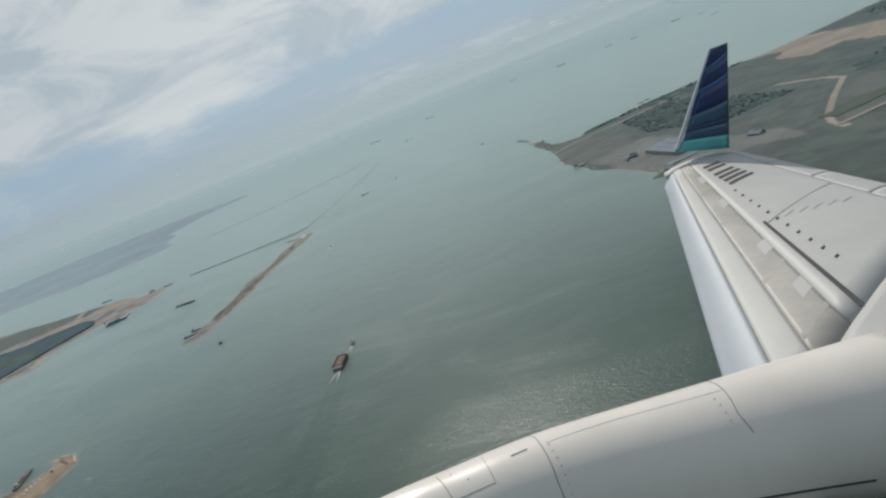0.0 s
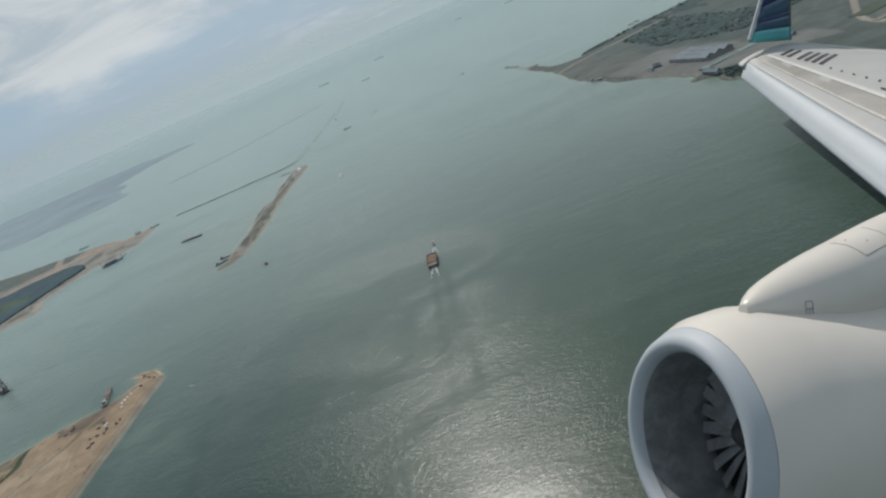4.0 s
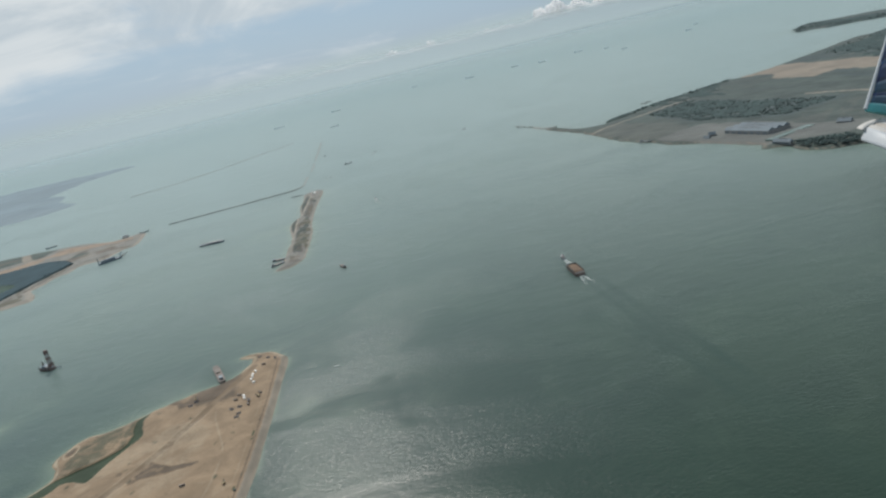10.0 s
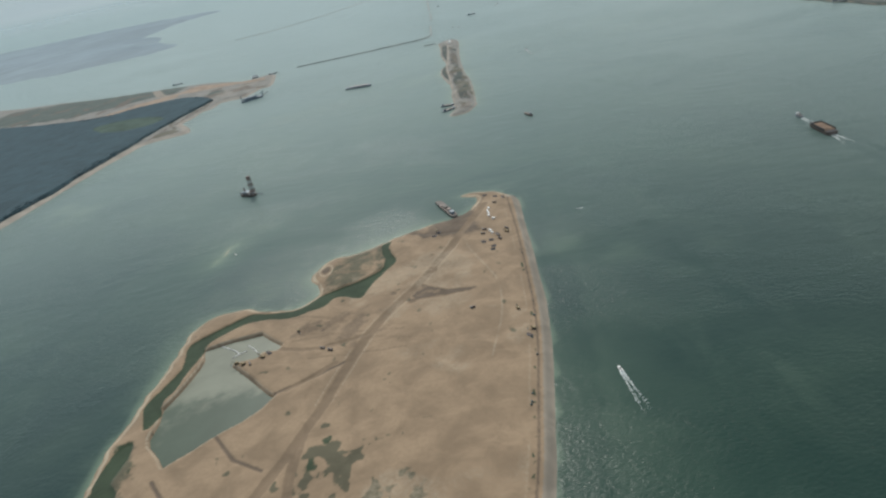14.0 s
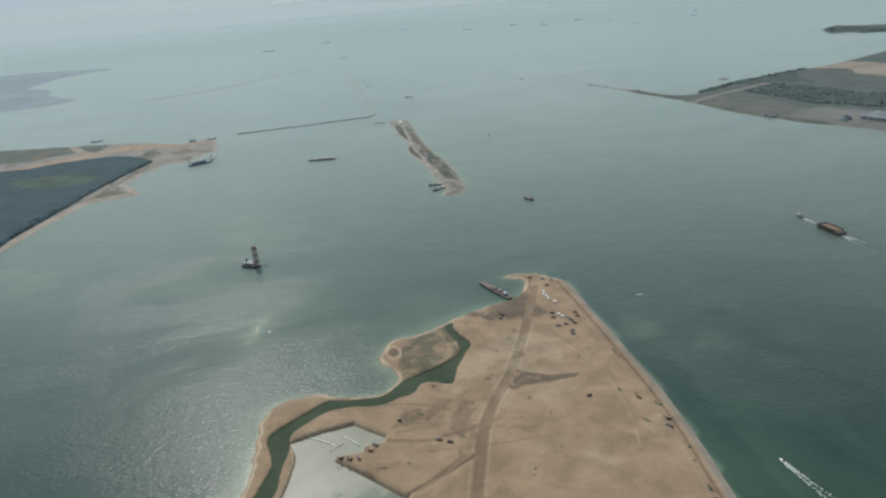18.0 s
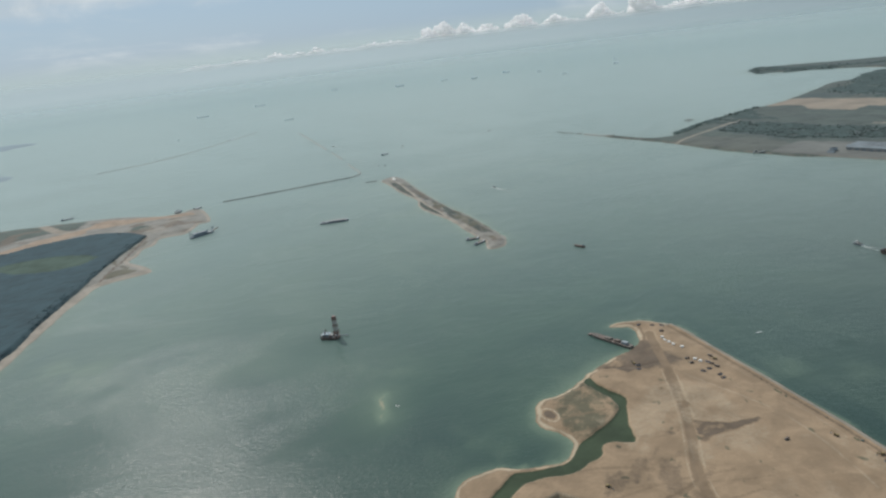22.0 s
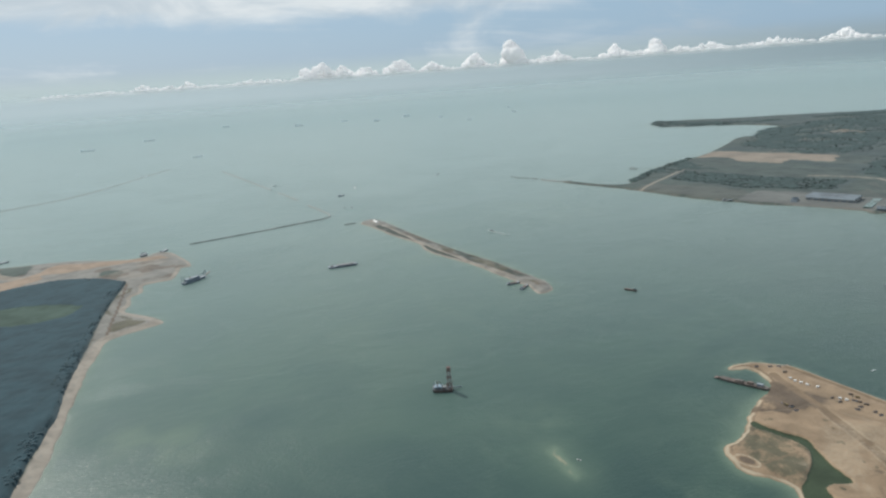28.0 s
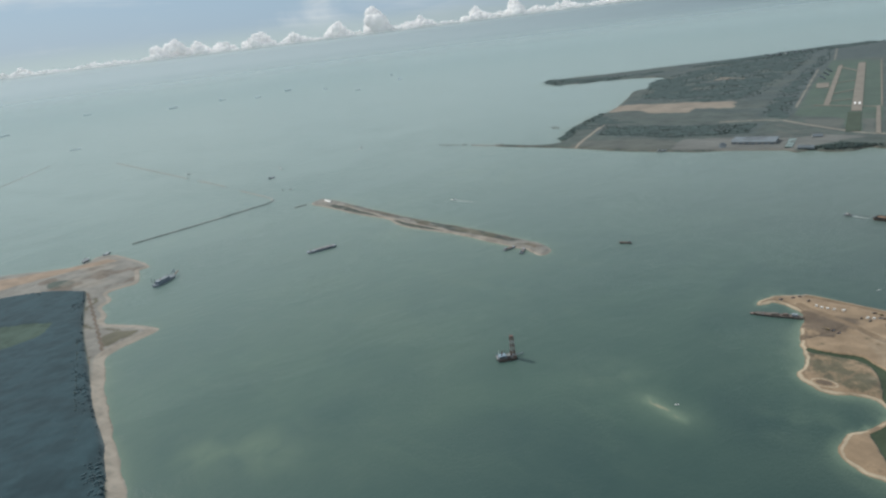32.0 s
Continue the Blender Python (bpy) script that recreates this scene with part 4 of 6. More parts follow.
        gx, gy = np.meshgrid(wx, wy, indexing="ij")
        area_mask = inside_by(gx, gy, outline) + 2.6 * step * lattice_noise(gx / (4 * step), gy / (4 * step), seed)
        gaps = ease(lattice_noise(gx / (7 * step), gy / (7 * step), seed + 20), -0.75, -0.35)
        h = 0.4 + ease(area_mask, -step, 3 * step) * gaps * (top + 0.1 * lattice_noise(gx / (1.3 * step), gy / (1.3 * step), seed + 10, 3))
        tagged(sheet(name, wx, wy, np.maximum(h, 0.3), area_mask > -0.5 * step, WOODS, {}), label, "woodland", kind="stuff")
        SHEETS.pop()
    crowns("peninsula_trees", np.concatenate(pts), np.concatenate(rad), WOODS, "belts of dark green trees along fields and shore", "trees", 68, 0.33)


def make_headland():
    xs, ys = np.arange(-1200, -270, 9.0), np.arange(600, 1210, 9.0)
    x, y = np.meshgrid(xs, ys, indexing="ij")
    d = inside_by(x, y, HEAD) + 8 * lattice_noise(x / 50, y / 50, 71)
    z = shore_height(d, x, y, 6, 60, 72, 1.2)
    zero = np.zeros_like(x)
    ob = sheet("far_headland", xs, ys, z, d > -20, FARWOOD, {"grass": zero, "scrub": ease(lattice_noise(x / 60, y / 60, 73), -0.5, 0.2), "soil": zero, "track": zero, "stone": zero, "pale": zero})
    tagged(ob, "distant wooded headland across the bay", "land", kind="structure")


make_sand_island()
make_long_island()
make_west_land()
make_east_land()
make_headland()


# ---- breakwaters, islets ----
def ridge(name, line, half, height, seed, label):
    """A rubble bank along a line: an uneven ridge with a stony crest."""
    line = rounded(line, 10, False)
    rng = np.random.default_rng(seed)
    verts, faces = [], []
    for i, p in enumerate(line):
        d = line[min(i + 1, len(line) - 1)] - line[max(i - 1, 0)]
        d = d / max(np.linalg.norm(d), 1e-6)
        side = np.array([-d[1], d[0]])
        for k, (w, h) in enumerate(((-1.3, -0.25), (-0.6, 0.55), (-0.15, 1.0), (0.2, 0.95), (0.65, 0.5), (1.3, -0.25))):
            q = p + side * half * (w + rng.normal(0, 0.12))
            verts.append((q[0], q[1], height * (h + rng.normal(0, 0.1))))
        if i:
            for k in range(5):
                a = (i - 1) * 6 + k
                faces.append((a, a + 1, a + 7, a + 6))
    ob = new(name, mesh_of(name, verts, faces, ROCK))
    return tagged(ob, label, "breakwater", kind="structure")


ridge("breakwater", [(-136.3, 391.5), (-107.4, 392), (-79, 394), (-66.8, 395.2), (-61, 402.5), (-59.5, 420), (-58.5, 442)], 0.5, 0.42, 81, "dark rubble breakwater curving across the shallows")
ridge("breakwater", [(-56.7, 464), (-55.5, 485), (-55, 508)], 0.5, 0.4, 82, "short dark rubble breakwater")
ridge("breakwater", [(-54.5, 524), (-52, 600), (-49.8, 679)], 0.6, 0.4, 83, "thin dark rubble breakwater far out in the bay")
ridge("breakwater", [(-80.7, 759), (-162.7, 646), (-217.5, 614)], 0.7, 0.3, 84, "thin low bank across the shallows")
ridge("breakwater", [(-66, 371.5), (-60, 370.5)], 0.5, 0.35, 85, "short rubble groyne off the island")
ridge("breakwater", [(87, 374), (82, 380), (80.9, 388), (80, 395)], 1.1, 0.6, 86, "low rocky spit trailing from the peninsula")
for k, (px, py, r) in enumerate(((79.3, 401, 0.9), (78.6, 407, 0.6), (78, 413, 1.0), (77.4, 420, 0.7), (142, 377, 1.1), (146, 380, 0.8))):
    rng = np.random.default_rng(90 + k)
    c = np.column_stack([px + rng.normal(0, r, 9), py + rng.normal(0, r * 1.6, 9), np.full(9, 0.05)])
    crowns("rock_islet", c, rng.uniform(0.4, 0.9, 9) * r, ROCK, "small dark rocks awash off the spit", "rocks", 91 + k, 0.5)


# ---- ships and boats ----
def rail(parent, length, width, z, material, name="rail"):
    bm = bmesh.new()
    for sx in (-1, 1):
        for k in range(9):
            y = (k / 8 - 0.5) * length
            post = box((0.03, 0.03, 0.18), (sx * width / 2, y, z))
            me = bpy.data.meshes.new("post")
            post.to_mesh(me)
            post.free()
            bm.from_mesh(me)
        bar = box((0.03, length, 0.03), (sx * width / 2, 0, z + 0.18))
        me = bpy.data.meshes.new("bar")
        bar.to_mesh(me)
        bar.free()
        bm.from_mesh(me)
    return part(name, bm, material, parent)


def wheelhouse(parent, at, size, storeys=2, material=None):
    material = material or WHITE
    for s in range(storeys):
        k = 1 - 0.16 * s
        house = part("deckhouse", box((size[0] * k, size[1] * k, size[2]), (at[0], at[1], at[2] + s * size[2]), 0.02), material, parent)
        part("window", box((size[0] * k + 0.02, size[1] * k * 0.8, size[2] * 0.28), (at[0], at[1], at[2] + (s + 0.5) * size[2])), GLASS, house, "dark strip of bridge windows")
    top = at[2] + storeys * size[2]
    part("mast", rod((at[0], at[1], top), (at[0], at[1], top + size[2] * 1.6), 0.035, 0.02), GREYP, parent)
    part("funnel", rod((at[0], at[1] - size[1] * 0.55, at[2]), (at[0], at[1] - size[1] * 0.55, top + 0.1), size[0] * 0.16, size[0] * 0.14, 10), RED, parent)


def wake(name, start, heading, length, spread, count, seed, size=0.16):
    """Foam thrown up behind a boat: flecks thinning out along two arms."""
    rng = np.random.default_rng(seed)
    s = rng.random(count) ** 1.6
    side = np.where(rng.random(count) < 0.5, -1, 1)
    off = side * spread * (0.3 + 0.7 * s) * rng.random(count) ** 0.25 + rng.normal(0, 0.03 + 0.05 * s)
    a = radians(heading)
    back, right = np.array([-math.sin(a), -math.cos(a)]), np.array([math.cos(a), -math.sin(a)])
    p = np.array(start) + s[:, None] * length * back + off[:, None] * right
    crowns(name, np.column_stack([p, np.full(count, 0.02)]), size * rng.uniform(0.5, 1.3, count) * (1.15 - 0.7 * s), FOAM, "white foam spreading behind a moving boat", "wake", seed + 1, 0.12)


def barge_loaded():
    t = thing("sand_barge", (11.0, 145.3, 0), -2, "rust-brown flat barge heaped with tan sand under tow", "barge")
    part("hull", hull(9.0, 3.1, 0.75, 0.1, 0.06), STEEL, t)
    for sx in (-1, 1):
        part("side_wall", box((0.16, 6.6, 0.6), (sx * 1.4, 0.1, 0.7), 0.02), BLACK, t)
    part("end_wall", box((2.6, 0.16, 0.55), (0, 3.35, 0.7), 0.02), BLACK, t)
    part("deck", box((2.6, 1.3, 0.06), (0, -3.75, 0.76)), BLACK, t, "dark empty stern deck")
    bm = bmesh.new()
    bmesh.ops.create_grid(bm, x_segments=14, y_segments=34, size=0.5)
    rng = np.random.default_rng(7)
    for v in bm.verts:
        edge = min(1, (0.5 - abs(v.co.x)) * 6, (0.5 - abs(v.co.y)) * 8)
        v.co = Vector((v.co.x * 2.7, v.co.y * 6.3, 0.9 + 0.3 * max(edge, 0) + rng.normal(0, 0.05)))
    part("cargo", bm, CARGO, t, "heaped tan sand")
    for sx in (-1, 1):
        part("winch", box((0.4, 0.5, 0.35), (sx * 0.8, 3.9, 0.8), 0.04), DARK, t)
    for ob in t.children:
        ob.scale = (0.82, 0.85, 0.9)
    tug = thing("tugboat", (11.9, 156.4, 0), 0, "small dark tugboat pulling a sand barge", "tugboat")
    part("hull", hull(2.6, 0.95, 0.4, 0.4, 0.1), DARK, tug)
    part("deck", box((0.75, 1.7, 0.05), (0, -0.2, 0.38)), STEEL, tug)
    wheelhouse(tug, (0, 0.2, 0.42), (0.55, 0.7, 0.28), 2, WHITE)
    rail(tug, 1.9, 0.85, 0.4, GREYP, "bulwark_rail")
    line = thing("tow_rope", (11.6, 152.2, 0.5), 0, "dark tow rope between tugboat and barge", "rope")
    part("rope", rod((0.25, 3.0, 0.0), (-0.4, -2.9, 0.15), 0.035), DARK, line)
    wake("tug_wake", (11.9, 155.3), 1, 5.5, 0.7, 420, 101, 0.12)
    wake("barge_wake", (11.0, 141.6), 1, 6.0, 1.2, 420, 103, 0.12)


def moored_ship():
    t = thing("cargo_ship", (-97.7, 299.6, 0), -105, "long dark grey ship lying at anchor", "ship")
    part("hull", hull(11.4, 2.7, 0.55, 0.2, 0.12), SLATEP, t)
    for k in range(5):
        part("hatch_cover", box((2.0, 1.25, 0.3), (0, -1.9 + k * 1.35, 0.57), 0.03), GREYP, t)
    wheelhouse(t, (0, -4.2, 0.55), (1.4, 0.7, 0.25), 1, GREYP)
    part("bow_locker", box((0.9, 0.6, 0.3), (0, 4.0, 0.55), 0.03), WHITE, t, "small white locker on the bow")
    part("foremast", rod((0, 4.3, 0.55), (0, 4.3, 1.5), 0.04), GREYP, t)
    rail(t, 8.4, 2.4, 0.56, GREYP)


def crane_barge():
    t = thing("cutter_dredger", (-148.5, 323.7, 0), -62, "dark dredger with raised ladder gantry and stern spuds", "dredger")
    part("hull", hull(10.5, 2.2, 0.7, 0.08, 0.05), SLATEP, t)
    part("deckhouse", box((1.8, 6.0, 0.95), (0, -1.0, 0.7), 0.04), SLATEP, t)
    wheelhouse(t, (0, 1.9, 0.7), (1.0, 0.9, 0.5), 2, SLATEP)
    for sx in (-1, 1):
        part("spud", rod((sx * 0.7, -5.0, 0.2), (sx * 0.7, -5.0, 3.2), 0.1), SLATEP, t)
        part("gantry_leg", rod((sx * 0.8, 4.6, 0.6), (sx * 0.15, 5.6, 2.6), 0.1), SLATEP, t)
        part("gantry_stay", rod((sx * 0.7, 2.4, 0.9), (sx * 0.15, 5.6, 2.6), 0.05), SLATEP, t)
    part("ladder", box((0.6, 3.2, 0.25), (0, 6.2, 0.9), 0.03, turn=(18, 0, 0)), STEEL, t)
    part("funnel", rod((0.4, -2.2, 1.4), (0.4, -2.2, 2.2), 0.18), RED, t)


PALE = surface("chalky_grey_paint", (0.34, 0.33, 0.32), 0.7, vary=0.25, scale=2.0, bump=0.1)


def drill_rig():
    t = thing("dredging_rig", (-123.6, 184.0, 0), 55, "anchored dredging pontoon with red and white tower and blue roof", "dredger")
    part("pontoon", hull(4.6, 2.3, 0.5, 0.08, 0.05), STEEL, t)
    cabin = part("cabin", box((1.5, 1.7, 0.55), (0.1, 0.9, 0.5), 0.03), GREYP, t, "grey cabin")
    part("roof", box((1.6, 1.8, 0.08), (0.1, 0.9, 1.05), 0.02), BLUE, cabin, "light blue roof")
    part("window", box((1.54, 1.3, 0.16), (0.1, 0.9, 0.75)), GLASS, cabin)
    part("engine_house", box((1.1, 0.9, 0.6), (-0.2, -0.5, 0.5), 0.03), GREYP, t)
    tower = part("tower", box((0.62, 0.62, 0.3), (0.25, -1.6, 0.5), 0.03), DARK, t)
    # four-legged lattice tower in painted sections
    sections = ((0.8, 1.9, RED), (1.9, 2.8, PALE), (2.8, 3.5, RED), (3.5, 4.4, PALE), (4.4, 5.2, RED))
    for z0, z1, paint in sections:
        pieces = []
        for sx in (-1, 1):
            for sy in (-1, 1):
                w0, w1 = 0.46 - 0.025 * z0, 0.46 - 0.025 * z1
                pieces.append(rod((0.25 + sx * w0, -1.6 + sy * w0, z0), (0.25 + sx * w1, -1.6 + sy * w1, z1), 0.1, sides=6))
        for q in range(4):
            c = [(-1, -1), (1, -1), (1, 1), (-1, 1)]
            a, b = c[q], c[(q + 1) % 4]
            w0, w1 = 0.46 - 0.025 * z0, 0.46 - 0.025 * z1
            pieces.append(rod((0.25 + a[0] * w0, -1.6 + a[1] * w0, z0), (0.25 + b[0] * w1, -1.6 + b[1] * w1, z1), 0.045, sides=5))
            pieces.append(rod((0.25 + b[0] * w0, -1.6 + b[1] * w0, z0), (0.25 + a[0] * w1, -1.6 + a[1] * w1, z1), 0.045, sides=5))
        part("tower_section", joined(*pieces), paint, tower)
    part("crown_block", box((0.8, 0.8, 0.3), (0.25, -1.6, 5.2), 0.04), RED, tower, "red head of the tower")
    part("discharge_boom", rod((0.5, -2.0, 0.45), (1.2, -4.2, 0.3), 0.12), DARK, t, "dark boom lying low over the water")
    part("jib", rod((-0.3, 0.0, 0.9), (-0.7, 0.4, 2.6), 0.08, 0.05), STEEL, t)
    part("mast", rod((0.5, 1.6, 1.0), (0.5, 1.6, 2.2), 0.05), WHITE, t)
    part("derrick", joined(rod((-0.5, 1.2, 0.5), (-0.2, 0.9, 2.3), 0.09), rod((0.1, 1.2, 0.5), (-0.2, 0.9, 2.3), 0.09)), RED, t, "red two-legged derrick")
    for k in range(4):
        part("winch", box((0.35, 0.4, 0.35), (-0.85 + 0.05 * k, -1.9 + 0.75 * k, 0.5), 0.04), (STEEL, GREYP, RED, DARK)[k], t)
    part("railing_house", box((1.9, 0.5, 0.35), (0, 2.0, 0.5), 0.03), GREYP, t, "low grey deckhouse")
    part("crane_boom", rod((0.7, -0.6, 1.0), (0.9, -2.6, 1.9), 0.07, 0.05), STEEL, t)
    for sx in (-1, 1):
        part("spud", rod((sx * 0.9, 2.0, -0.1), (sx * 0.9, 2.0, 1.5), 0.08), DARK, t)
    rail(t, 4.2, 2.2, 0.5, GREYP)


def work_barge(at, turn, length, width, label, deck=True, paint=DARK):
    t = thing("work_barge", at, turn, label, "barge", "work barges")
    part("hull", hull(length, width, 0.45, 0.12, 0.05), paint, t)
    part("deck", box((width * 0.85, length * 0.8, 0.05), (0, -0.02 * length, 0.44)), STEEL if deck else DARK, t)
    part("deckhouse", box((width * 0.55, length * 0.12, 0.5), (0, -length * 0.34, 0.48), 0.03), DARK, t)
    part("ramp", box((width * 0.7, length * 0.14, 0.08), (0, length * 0.5, 0.3), 0.01, turn=(-14, 0, 0)), STEEL, t)
    for sx in (-1, 1):
        part("bollard", rod((sx * width * 0.36, length * 0.3, 0.45), (sx * width * 0.36, length * 0.3, 0.65), 0.06), DARK, t)
    return t


def speedboat(at, turn, length, seed, label, wash):
    t = thing("speedboat", at, turn, label, "boat", "speedboats")
    part("hull", hull(length, length * 0.3, length * 0.1, 0.5, 0.1), WHITE, t)
    part("cockpit", box((length * 0.2, length * 0.3, length * 0.08), (0, -length * 0.05, length * 0.1), 0.01, 0.8), GLASS, t)
    part("outboard", box((length * 0.1, length * 0.08, length * 0.12), (0, -length * 0.48, length * 0.06), 0.01), DARK, t)
    if wash:
        a = radians(turn)
        wake("boat_wake", (at[0] + math.sin(a) * length * 0.4, at[1] - math.cos(a) * length * 0.4), -turn, wash, wash * 0.07, int(60 + wash * 24), seed, 0.06 + length * 0.04)


barge_loaded()
moored_ship()
crane_barge()
drill_rig()
landing = work_barge((-72.1, 144.8, 0), 17, 10.4, 1.5, "long dark landing barge moored against the sand island", True, BARGE)
part("stack", box((0.9, 1.6, 0.3), (0, 0.6, 0.49), 0.03), BARGE, landing, "dark gear stacked on deck")
part("stack", box((0.8, 1.2, 0.35), (0.1, -1.6, 0.49), 0.03), STEEL, landing)
work_barge((-64.4, 235.4, 0), -100, 4.6, 1.3, "small dark work barge by the long island")
work_barge((-64.4, 229.6, 0), -62, 5.0, 1.2, "small dark work barge beside the island's end")
work_barge((-42.5, 204.4, 0), 20, 3.8, 0.9, "small dark boat drifting in the bay", True, STEEL)
work_barge((-31, 456, 0), -60, 5.5, 2.0, "dark workboat far out in the bay", False)
speedboat((-54.4, 79.5, 0), 4, 1.3, 111, "white speedboat throwing up a wake", 8)
speedboat((-24.4, 304, 0), 2, 3.0, 113, "white ferry boat with a long wake", 13)
speedboat((-10.4, 482, 0), -20, 3.0, 115, "white boat running through the far bay", 11)
speedboat((-47, 541.5, 0), 30, 3.4, 117, "white boat by the far breakwater", 7)
speedboat((55, 480, 0), -60, 3.4, 119, "white boat off the peninsula", 12)
speedboat((-46.5, 131.5, 0), 80, 0.6, 121, "small white launch near the sand island", 1.0)
speedboat((-46.7, 416, 0), 10, 2.0, 123, "small white boat moored beyond the long island", 0)
speedboat((-43.6, 412.6, 0), 40, 2.0, 125, "small white boat moored near the breakwater", 0)
speedboat((-119.1, 144.6, 0), 40, 0.8, 127, "tiny boat beside the sandbank", 0)


# haze over the far ships is put into this near-white hull colour
HAZY = surface("haze_paled_hull", (0.78, 0.84, 0.86), 0.7, vary=0.12, scale=0.2, bump=0.0, far=0.9)


def far_ship(at, turn, length, label):
    t = thing("freighter", at, turn, label, "ship", "ships at anchor")
    part("hull", hull(length, length * 0.17, length * 0.05, 0.15, 0.05), HAZY, t)
    part("deckhouse", box((length * 0.13, length * 0.1, length * 0.09), (0, -length * 0.38, length * 0.05), 0.05), HAZY, t)
    for k in range(3):
        part("crane", rod((0, length * (-0.15 + 0.2 * k), length * 0.05), (0, length * (-0.15 + 0.2 * k), length * 0.11), length * 0.012), HAZY, t)
    part("hatch_cover", box((length * 0.11, length * 0.6, length * 0.015), (0, length * 0.05, length * 0.05)), HAZY, t)


for fx, fy, fl, ft in ((-121, 1169, 26, -80), (-23, 1260, 26, -70), (-33, 859, 15, 80), (228, 1247, 30, -62), (313, 1240, 24, -65), (339, 1157, 26, -58), (420, 1195, 30, -60),
                       (423, 1078, 20, -55), (393, 946, 14, 100), (526, 1004, 26, -55), (-158, 807, 7, 20), (154, 1472, 22, -75), (-110, 720, 8, 60), (610, 1130, 22, -50)):
    far_ship((fx, fy, 0), ft, fl * 0.75, "grey freighter lying at anchor in the hazy roads")


# ---- machines and huts on the sand ----
def ground(x, y):
    """The height of the land sheets at a place."""
    best = 0.0
    for xs, ys, z in SHEETS:
        i, j = np.searchsorted(xs, x) - 1, np.searchsorted(ys, y) - 1
        if 0 <= i < len(xs) - 1 and 0 <= j < len(ys) - 1:
            best = max(best, float(z[i:i + 2, j:j + 2].max()))
    return best


def excavator():
    t = thing("excavator", (0, 0, 0), 0, "dusty yellow excavator working on the sand", "excavator", "earthmoving machines")
    for sx in (-1, 1):
        part("crawler_track", box((0.16, 0.95, 0.22), (sx * 0.26, 0, -0.04), 0.06), TYRE, t)
    part("undercarriage", box((0.4, 0.5, 0.12), (0, 0, 0.1), 0.02), DARK, t)
    part("engine_house", box((0.56, 0.6, 0.28), (0, -0.16, 0.22), 0.04), YELLOW, t)
    cab = part("cab", box((0.2, 0.3, 0.36), (-0.17, 0.25, 0.22), 0.03, 0.9), YELLOW, t)
    part("window", box((0.205, 0.2, 0.15), (-0.17, 0.27, 0.38)), GLASS, cab)
    part("boom", joined(rod((0.05, 0.2, 0.35), (0.05, 0.75, 0.85), 0.06), rod((0.05, 0.75, 0.85), (0.05, 1.1, 0.72), 0.05)), YELLOW, t)
    part("arm", rod((0.05, 1.05, 0.75), (0.05, 1.25, 0.25), 0.045), YELLOW, t)
    part("bucket", box((0.22, 0.2, 0.18), (0.05, 1.2, 0.06), 0.03, 1.2), DARK, t)
    return t


def dump_truck():
    t = thing("dump_truck", (0, 0, 0), 0, "dark dump truck parked on the sand", "truck", "trucks on the site")
    part("chassis", box((0.3, 1.15, 0.08), (0, 0, 0.12), 0.01), DARK, t)
    cab = part("cab", box((0.34, 0.26, 0.34), (0, 0.47, 0.16), 0.03, 0.92), GREYP, t)
    part("window", box((0.345, 0.2, 0.12), (0, 0.5, 0.32)), GLASS, cab)
    part("tipper", box((0.38, 0.76, 0.26), (0, -0.14, 0.2), 0.02, 1.06), STEEL, t)
    for sx in (-1, 1):
        for y in (0.42, -0.22, -0.42):
            part("wheel", rod((sx * 0.12, y, 0.1), (sx * 0.2, y, 0.1), 0.12, sides=12), TYRE, t)
    return t


def site_cabin():
    t = thing("site_cabin", (0, 0, 0), 0, "white site cabin standing on the sand", "cabin", "site cabins")
    body = part("body", box((0.46, 0.8, 0.42), (0, 0, -0.04), 0.02), WHITE, t)
    part("roof", box((0.5, 0.85, 0.05), (0, 0, 0.38), 0.015), WHITE, t)
    part("door", box((0.02, 0.2, 0.3), (0.23, 0.25, 0.0), 0.004), GREYP, body)
    for y in (-0.3, -0.02):
        part("window", box((0.02, 0.16, 0.12), (0.23, y, 0.18), 0.004), GLASS, body)
    return t


def container():
    t = thing("container_stack", (0, 0, 0), 0, "dark stacked pipes and gear on the sand", "gear", "stores on the site")
    for k in range(4):
        part("pipe", rod((-0.3 + 0.2 * k, -0.6, 0.08), (-0.3 + 0.2 * k, 0.6, 0.08), 0.1, sides=10), DARK, t)
    for k in range(3):
        part("pipe", rod((-0.2 + 0.2 * k, -0.55, 0.25), (-0.2 + 0.2 * k, 0.6, 0.25), 0.1, sides=10), STEEL, t)
    return t


def strew(build, places):
    first = None
    for x, y, a in places:
        m = pose(x, y, ground(x, y) - 0.02, 0, 0, a) @ Matrix.Scale(0.72, 4)
        if first is None:
            first = build()
            first.matrix_world = m
        else:
            copy_thing(first, pose(x, y, ground(x, y) - 0.02, 0, 0, a))


strew(site_cabin, [(-63.4, 139.5, 20), (-63.8, 138.2, 15), (-63.8, 136.9, 25), (-63.9, 135.5, 10), (-63.2, 133.7, 60), (-64.6, 128.4, 35), (-64.4, 127.2, 30)])
strew(excavator, [(-109.2, 99.0, 120), (-108.0, 98.3, 150), (-105.0, 99.2, 60), (-64.4, 98.3, 10), (-63.2, 92, 80), (-99.9, 104.8, 200), (-61.6, 126.6, 40), (-74.9, 133.2, 0)])
strew(dump_truck, [(-95.3, 98.2, 60), (-94.0, 97.2, 62), (-63.4, 125.3, 30), (-63.3, 124.0, 30), (-66.1, 127.5, 80), (-61.4, 128.0, 40), (-71.2, 100.9, 100), (-106.8, 97.9, 20),
                   (-61.8, 141.8, 70), (-113.3, 70.4, 0), (-65.6, 129.4, 90)])
